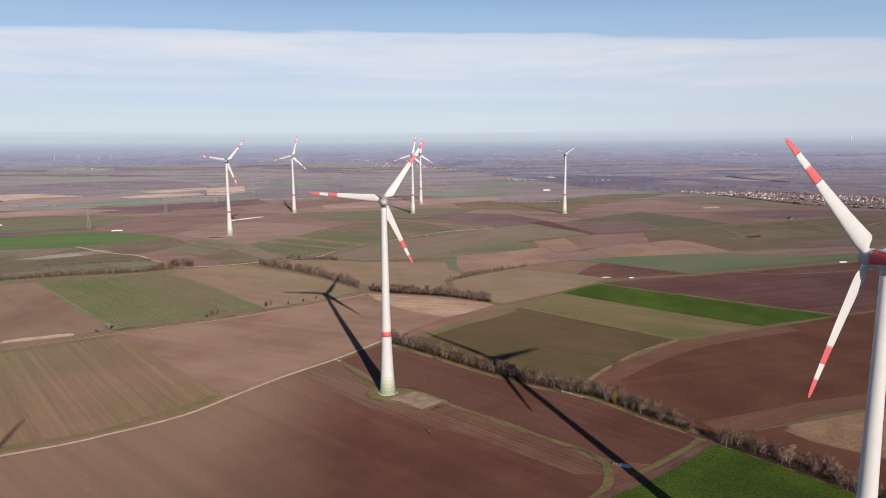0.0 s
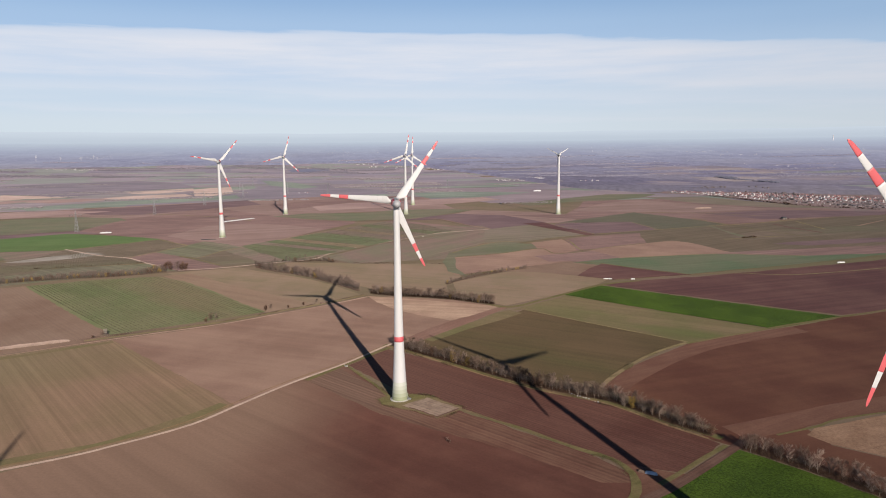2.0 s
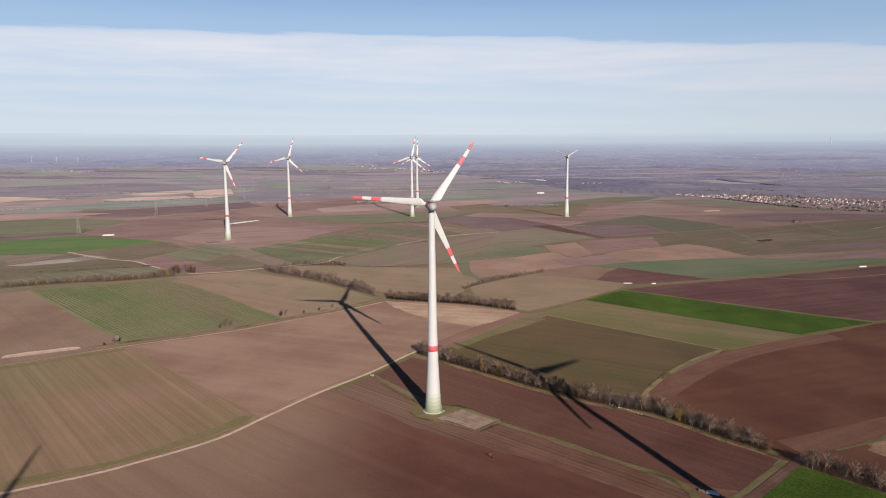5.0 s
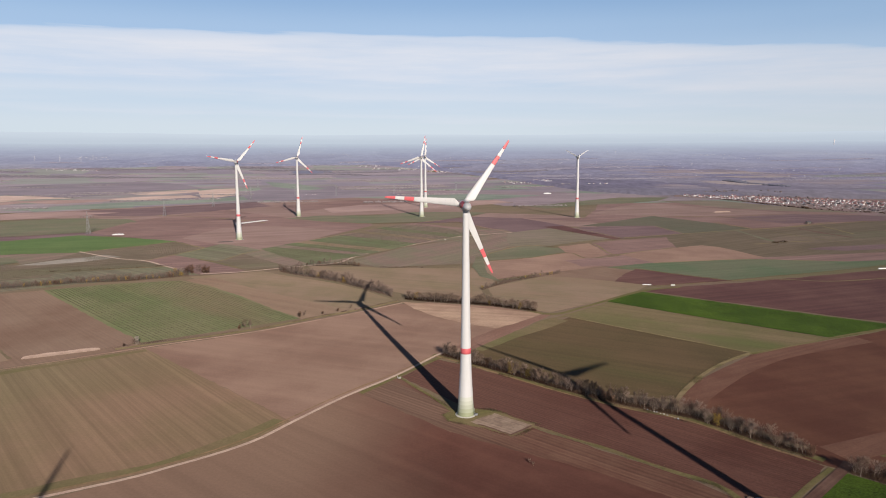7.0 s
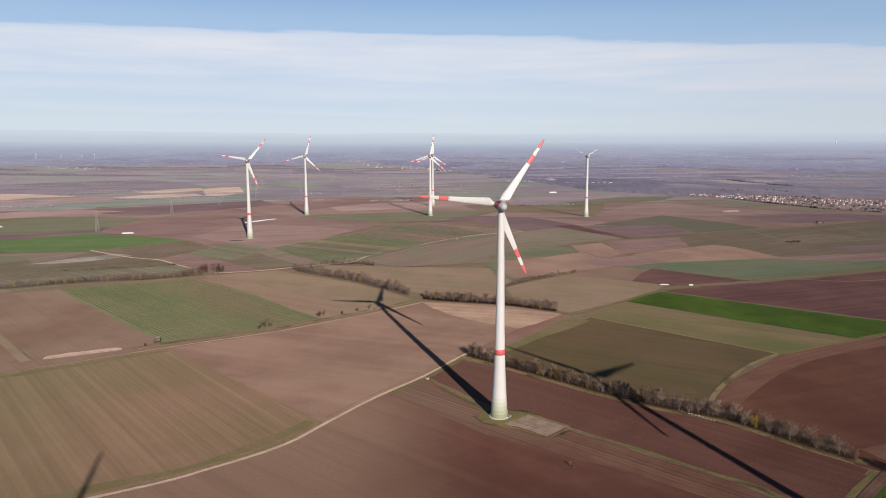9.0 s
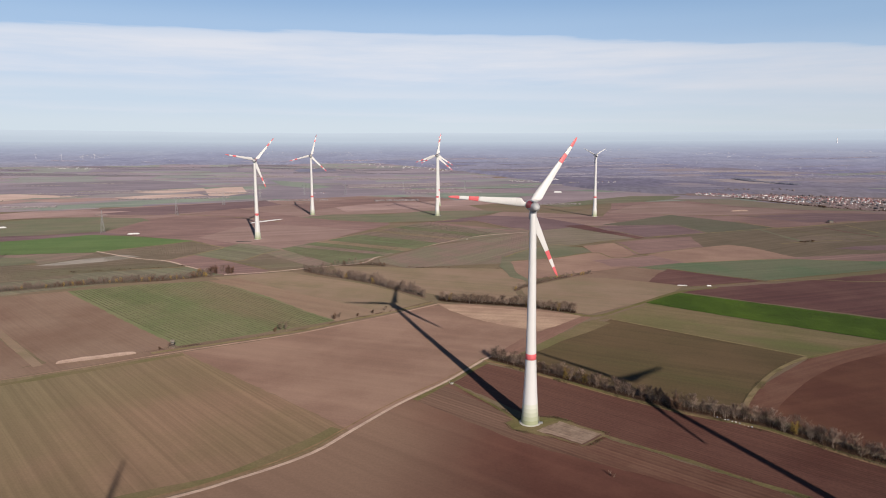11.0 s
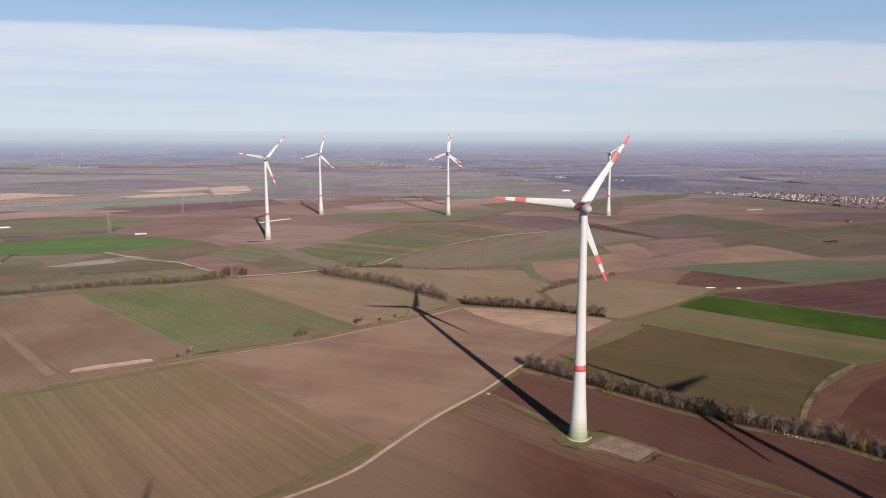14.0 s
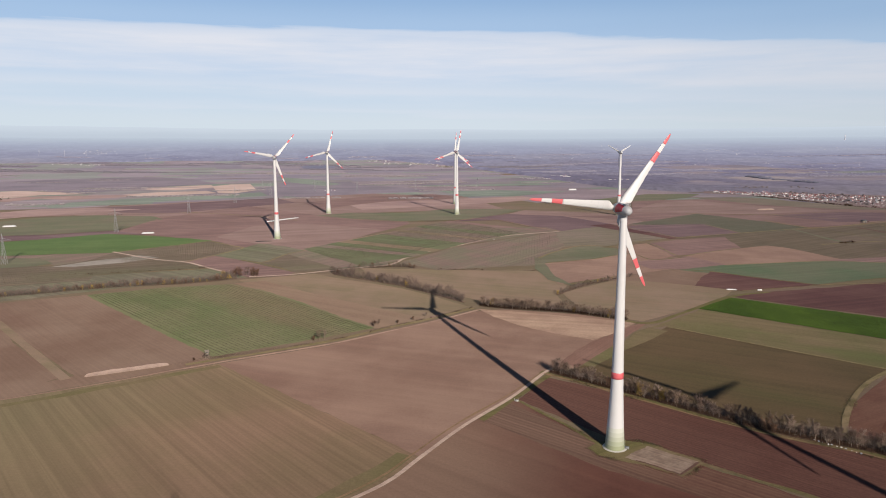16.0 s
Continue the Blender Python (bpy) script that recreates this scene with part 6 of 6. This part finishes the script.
HOUSES = [house(i, *a) for i, a in enumerate((
    (11, 9, 4.6, 4.4, PLASTERS[0], ROOFS[0]), (13, 9, 3.8, 4.6, PLASTERS[1], ROOFS[3]), (10, 8, 6.0, 3.4, PLASTERS[0], ROOFS[2]), (15, 9, 3.6, 4.6, PLASTERS[2], ROOFS[1]),
    (9, 8, 2.8, 4.4, PLASTERS[1], ROOFS[0]), (20, 11, 5.0, 2.4, PLASTERS[0], ROOFS[2])))]
PLACED = set()


def settle(kind, x, y, turn, size=1.0):
    m = pose(x, y, terrain(x, y) + LIFT, 0, 0, turn) @ Matrix.Diagonal((size, size, size, 1))
    if kind in PLACED:
        copy_thing(HOUSES[kind], m)
    else:
        PLACED.add(kind)
        HOUSES[kind].matrix_basis = m


VILLAGE = {}


def far_house(kind, m):
    """A house of a far village, joined with the others."""
    for piece in HOUSES[kind].children:
        if piece.name.split(".")[0] in ("wall", "roof"):
            verts, faces = VILLAGE.setdefault(piece.data.materials[0].name, ([], []))
            k = len(verts)
            verts += [tuple(m @ v.co) for v in piece.data.vertices]
            faces += [tuple(i + k for i in p.vertices) for p in piece.data.polygons]


def town_front(y):
    """Where the first houses of the town stand."""
    return float(np.interp(y, (640, 716, 782, 895, 989, 1062, 1150, 1300), (730, 676, 645, 604, 570, 540, 500, 570)))


LIFT = 0.3
rng = random.Random(77)
spots = []
tries = 0
while len(spots) < 860 and tries < 30000:
    tries += 1
    y = rng.uniform(640, 1300)
    front = town_front(y)
    deep = float(np.interp(y, (640, 860, 960, 1060, 1180, 1300), (290, 270, 210, 130, 70, 40)))
    x = front + deep * rng.random()
    if noise.noise(Vector((x / 60, y / 60, 3))) > -0.28 and rng.random() < 1.3 - smooth(900, 1250, y) and all((x - a) ** 2 + (y - b) ** 2 > 5.6**2 for a, b in spots):
        spots.append((x, y))
spots.sort(key=lambda p: math.hypot(p[0] - EYE.x, p[1] - EYE.y))
for x, y in spots[300:]:
    far_house(rng.choice((0, 0, 2, 1, 4)), pose(x, y, terrain(x, y) + LIFT, 0, 0, rng.choice((30, 120))) @ Matrix.Scale(rng.uniform(0.25, 0.42), 4))
for x, y in spots[:300]:
    settle(rng.choice((0, 0, 0, 1, 2, 2, 3, 4, 0)) if rng.random() < 0.92 else 5, x, y, 30 + 25 * noise.noise(Vector((x / 120, y / 120, 1))) + rng.choice((0, 90)), rng.uniform(0.25, 0.42))
for x, y, turn, kind in ((-316, 1226, 20, 5), (-303, 1230, 100, 1), (-296, 1224, 12, 0)):
    settle(kind, x, y, turn, 0.55)
for cx, cy, rx, ry, count in ((235, 1680, 70, 40, 60), (400, 1530, 34, 16, 10), (-430, 2830, 50, 60, 40), (-340, 2680, 45, 60, 40), (-260, 2500, 40, 50, 26), (-130, 2480, 75, 70, 90), (-30, 2360, 60, 70, 60), (-1390, 2250, 100, 36, 46), (-560, 2400, 40, 14, 12)):
    for _ in range(count):
        x, y = cx + rx * rng.uniform(-1, 1), cy + ry * rng.uniform(-1, 1)
        far_house(rng.choice((0, 1, 4, 5, 5)), pose(x, y, stand_on(x, y) + 0.4, 0, 0, rng.choice((15, 105)) + rng.uniform(-8, 8)) @ Matrix.Scale(rng.uniform(0.14, 0.24), 4))
for stuff, (verts, faces) in VILLAGE.items():
    me = bpy.data.meshes.new("village_houses")
    me.from_pydata(verts, [], faces)
    me.materials.append(bpy.data.materials[stuff])
    tagged(new("village_houses", me), "small pale houses of far villages", "village", kind="stuff")


# ---- far woods and far buildings ----
def clump(verts, faces, x, y, z, r, h, rng):
    """A ragged crown for a far wood."""
    k = len(verts)
    w0 = rng.uniform(0, 6.28)
    for ring, rad in ((0.0, 0.85), (0.5, 1.0)):
        for i in range(5):
            w = w0 + i * 1.2566 + ring
            q = r * rad * rng.uniform(0.75, 1.2)
            verts.append((x + q * math.cos(w), y + q * math.sin(w), z + h * ring))
    verts.append((x + rng.uniform(-0.3, 0.3) * r, y, z + h * rng.uniform(0.85, 1.15)))
    for i in range(5):
        j = (i + 1) % 5
        faces += [(k + i, k + j, k + 5 + j, k + 5 + i), (k + 5 + i, k + 5 + j, k + 10)]


def far_wood(label, strips, material, seed):
    rng = random.Random(seed)
    verts, faces = [], []
    for (ax, ay), (bx, by), wide, count, tall in strips:
        for _ in range(count):
            t = rng.random()
            x, y = ax + (bx - ax) * t + rng.gauss(0, wide), ay + (by - ay) * t + rng.gauss(0, wide)
            h = tall * rng.uniform(0.6, 1.2)
            clump(verts, faces, x, y, stand_on(x, y), h * rng.uniform(0.7, 1.2), h, rng)
    me = bpy.data.meshes.new("far_wood")
    me.from_pydata(verts, [], faces)
    me.materials.append(material)
    return tagged(new("far_wood", me), label, "wood", kind="stuff")


rng = random.Random(9)
bands = []
for _ in range(60):
    a = radians(rng.uniform(-34, 34))
    r = rng.uniform(1950, 3300)
    if math.degrees(a) < 5 and r < 2950:
        continue
    x, y = EYE.x + r * math.sin(a), EYE.y + r * math.cos(a)
    long = rng.uniform(80, 420)
    bands.append(((x, y), (x + long, y + rng.uniform(-0.12, 0.2) * long), rng.uniform(4, 14), int(long / 0.9), rng.uniform(1.6, 2.8)))
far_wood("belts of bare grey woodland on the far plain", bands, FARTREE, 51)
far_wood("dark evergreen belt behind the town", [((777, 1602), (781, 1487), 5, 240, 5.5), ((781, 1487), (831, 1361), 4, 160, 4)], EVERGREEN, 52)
slope = []
for _ in range(34):
    a, r = radians(rng.uniform(-36, 8)), rng.uniform(1080, 2900)
    x, y, long = EYE.x + r * math.sin(a), EYE.y + r * math.cos(a), rng.uniform(50, 260)
    slope.append(((x, y), (x + long, y + rng.uniform(0.1, 0.4) * long), rng.uniform(1.5, 5), int(long / 1.2), rng.uniform(1.4, 2.6)))
crest = []
for _ in range(30):
    a, r = radians(rng.uniform(-37, 5)), rng.uniform(2350, 3000)
    x, y, long = EYE.x + r * math.sin(a), EYE.y + r * math.cos(a), rng.uniform(80, 360)
    crest.append(((x, y), (x + long, y + rng.uniform(-0.1, 0.3) * long), rng.uniform(4, 16), int(long / 0.8), rng.uniform(1.5, 3.2)))
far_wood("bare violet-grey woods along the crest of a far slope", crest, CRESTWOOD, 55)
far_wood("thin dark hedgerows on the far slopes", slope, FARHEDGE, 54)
town_trees = [((town_front(y) + rng.uniform(4, 200), y),) for y in (rng.uniform(680, 1200) for _ in range(110))]
far_wood("bare garden trees among the houses", [(p, (p[0] + 10, p[1] + 6), 9, 3, 3.2) for (p,) in town_trees], TOWNTREE, 53)


# bluish wall colour with the haze of distance mixed in
FARPLASTER = paint("hazed_plaster", (0.46, 0.45, 0.5), 0.9, 0.1)


def far_buildings(groups, seed):
    """Pale roofs and halls of far settlements, too small to tell apart."""
    rng = random.Random(seed)
    verts, faces = [], []
    for a, r, da, dr, count in groups:
        for _ in range(count):
            w, q = radians(a + da * rng.uniform(-1, 1)), r + dr * rng.uniform(-1, 1)
            x, y = EYE.x + q * math.sin(w), EYE.y + q * math.cos(w)
            z, wide, deep, h = stand_on(x, y), rng.uniform(2, 6), rng.uniform(2, 4), rng.uniform(0.7, 1.4)
            k = len(verts)
            for sx in (-0.5, 0.5):
                verts += [(x + sx * wide, y - deep / 2, z), (x + sx * wide, y + deep / 2, z), (x + sx * wide, y + deep / 2, z + h), (x + sx * wide, y, z + h * 1.4), (x + sx * wide, y - deep / 2, z + h)]
            faces += [(k, k + 1, k + 2, k + 3, k + 4), (k + 9, k + 8, k + 7, k + 6, k + 5), (k, k + 4, k + 9, k + 5), (k + 4, k + 3, k + 8, k + 9), (k + 3, k + 2, k + 7, k + 8), (k + 2, k + 1, k + 6, k + 7)]
    me = bpy.data.meshes.new("far_buildings")
    me.from_pydata(verts, [], faces)
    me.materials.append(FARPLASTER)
    return tagged(new("far_buildings", me), "pale buildings of far villages on the plain", "villages", kind="stuff")


far_buildings(((21.5, 3640, 2.0, 70, 34), (24, 3400, 1.5, 60, 16), (2.0, 3500, 2.2, 60, 26), (16, 2900, 5, 250, 22), (26, 2500, 6, 300, 22), (-14, 3900, 6, 200, 24), (-27.5, 3550, 1.2, 90, 16), (-20, 3300, 5, 200, 14), (-6, 3700, 4, 150, 16), (13, 3900, 4, 150, 18), (30, 3800, 2.5, 100, 12), (9, 3050, 4, 60, 10)), 61)


def far_turbine(x, y):
    top = thing("distant_wind_turbine", "tiny white wind turbine far off on the plain", "wind turbine", "far wind turbines")
    bar(bm := bmesh.new(), (0, 0, 0), (0, 0, 80), 2.6, 1.6, 10)
    part("tower", bm, FARPLASTER, top)
    part("nacelle", box(3, 7, 3, (0, 0, 79), 0.6), WHITE, top)
    for k in range(3):
        b = part("rotor_blade", BLADE["blade"], WHITE, top)
        b.matrix_basis = pose(0, 4, 80, 0, 25 + 120 * k, 0)
        part("blade_end", BLADE["end"], WHITE, b)
    top.matrix_basis = pose(x, y, stand_on(x, y)) @ Matrix.Scale(0.24, 4)


for a, r in ((-28.4, 3320), (-29.8, 3360), (-27.6, 3420), (-31.4, 3400)):
    far_turbine(EYE.x + r * math.sin(radians(a)), EYE.y + r * math.cos(radians(a)))
# concrete tone paled by haze put into the colour
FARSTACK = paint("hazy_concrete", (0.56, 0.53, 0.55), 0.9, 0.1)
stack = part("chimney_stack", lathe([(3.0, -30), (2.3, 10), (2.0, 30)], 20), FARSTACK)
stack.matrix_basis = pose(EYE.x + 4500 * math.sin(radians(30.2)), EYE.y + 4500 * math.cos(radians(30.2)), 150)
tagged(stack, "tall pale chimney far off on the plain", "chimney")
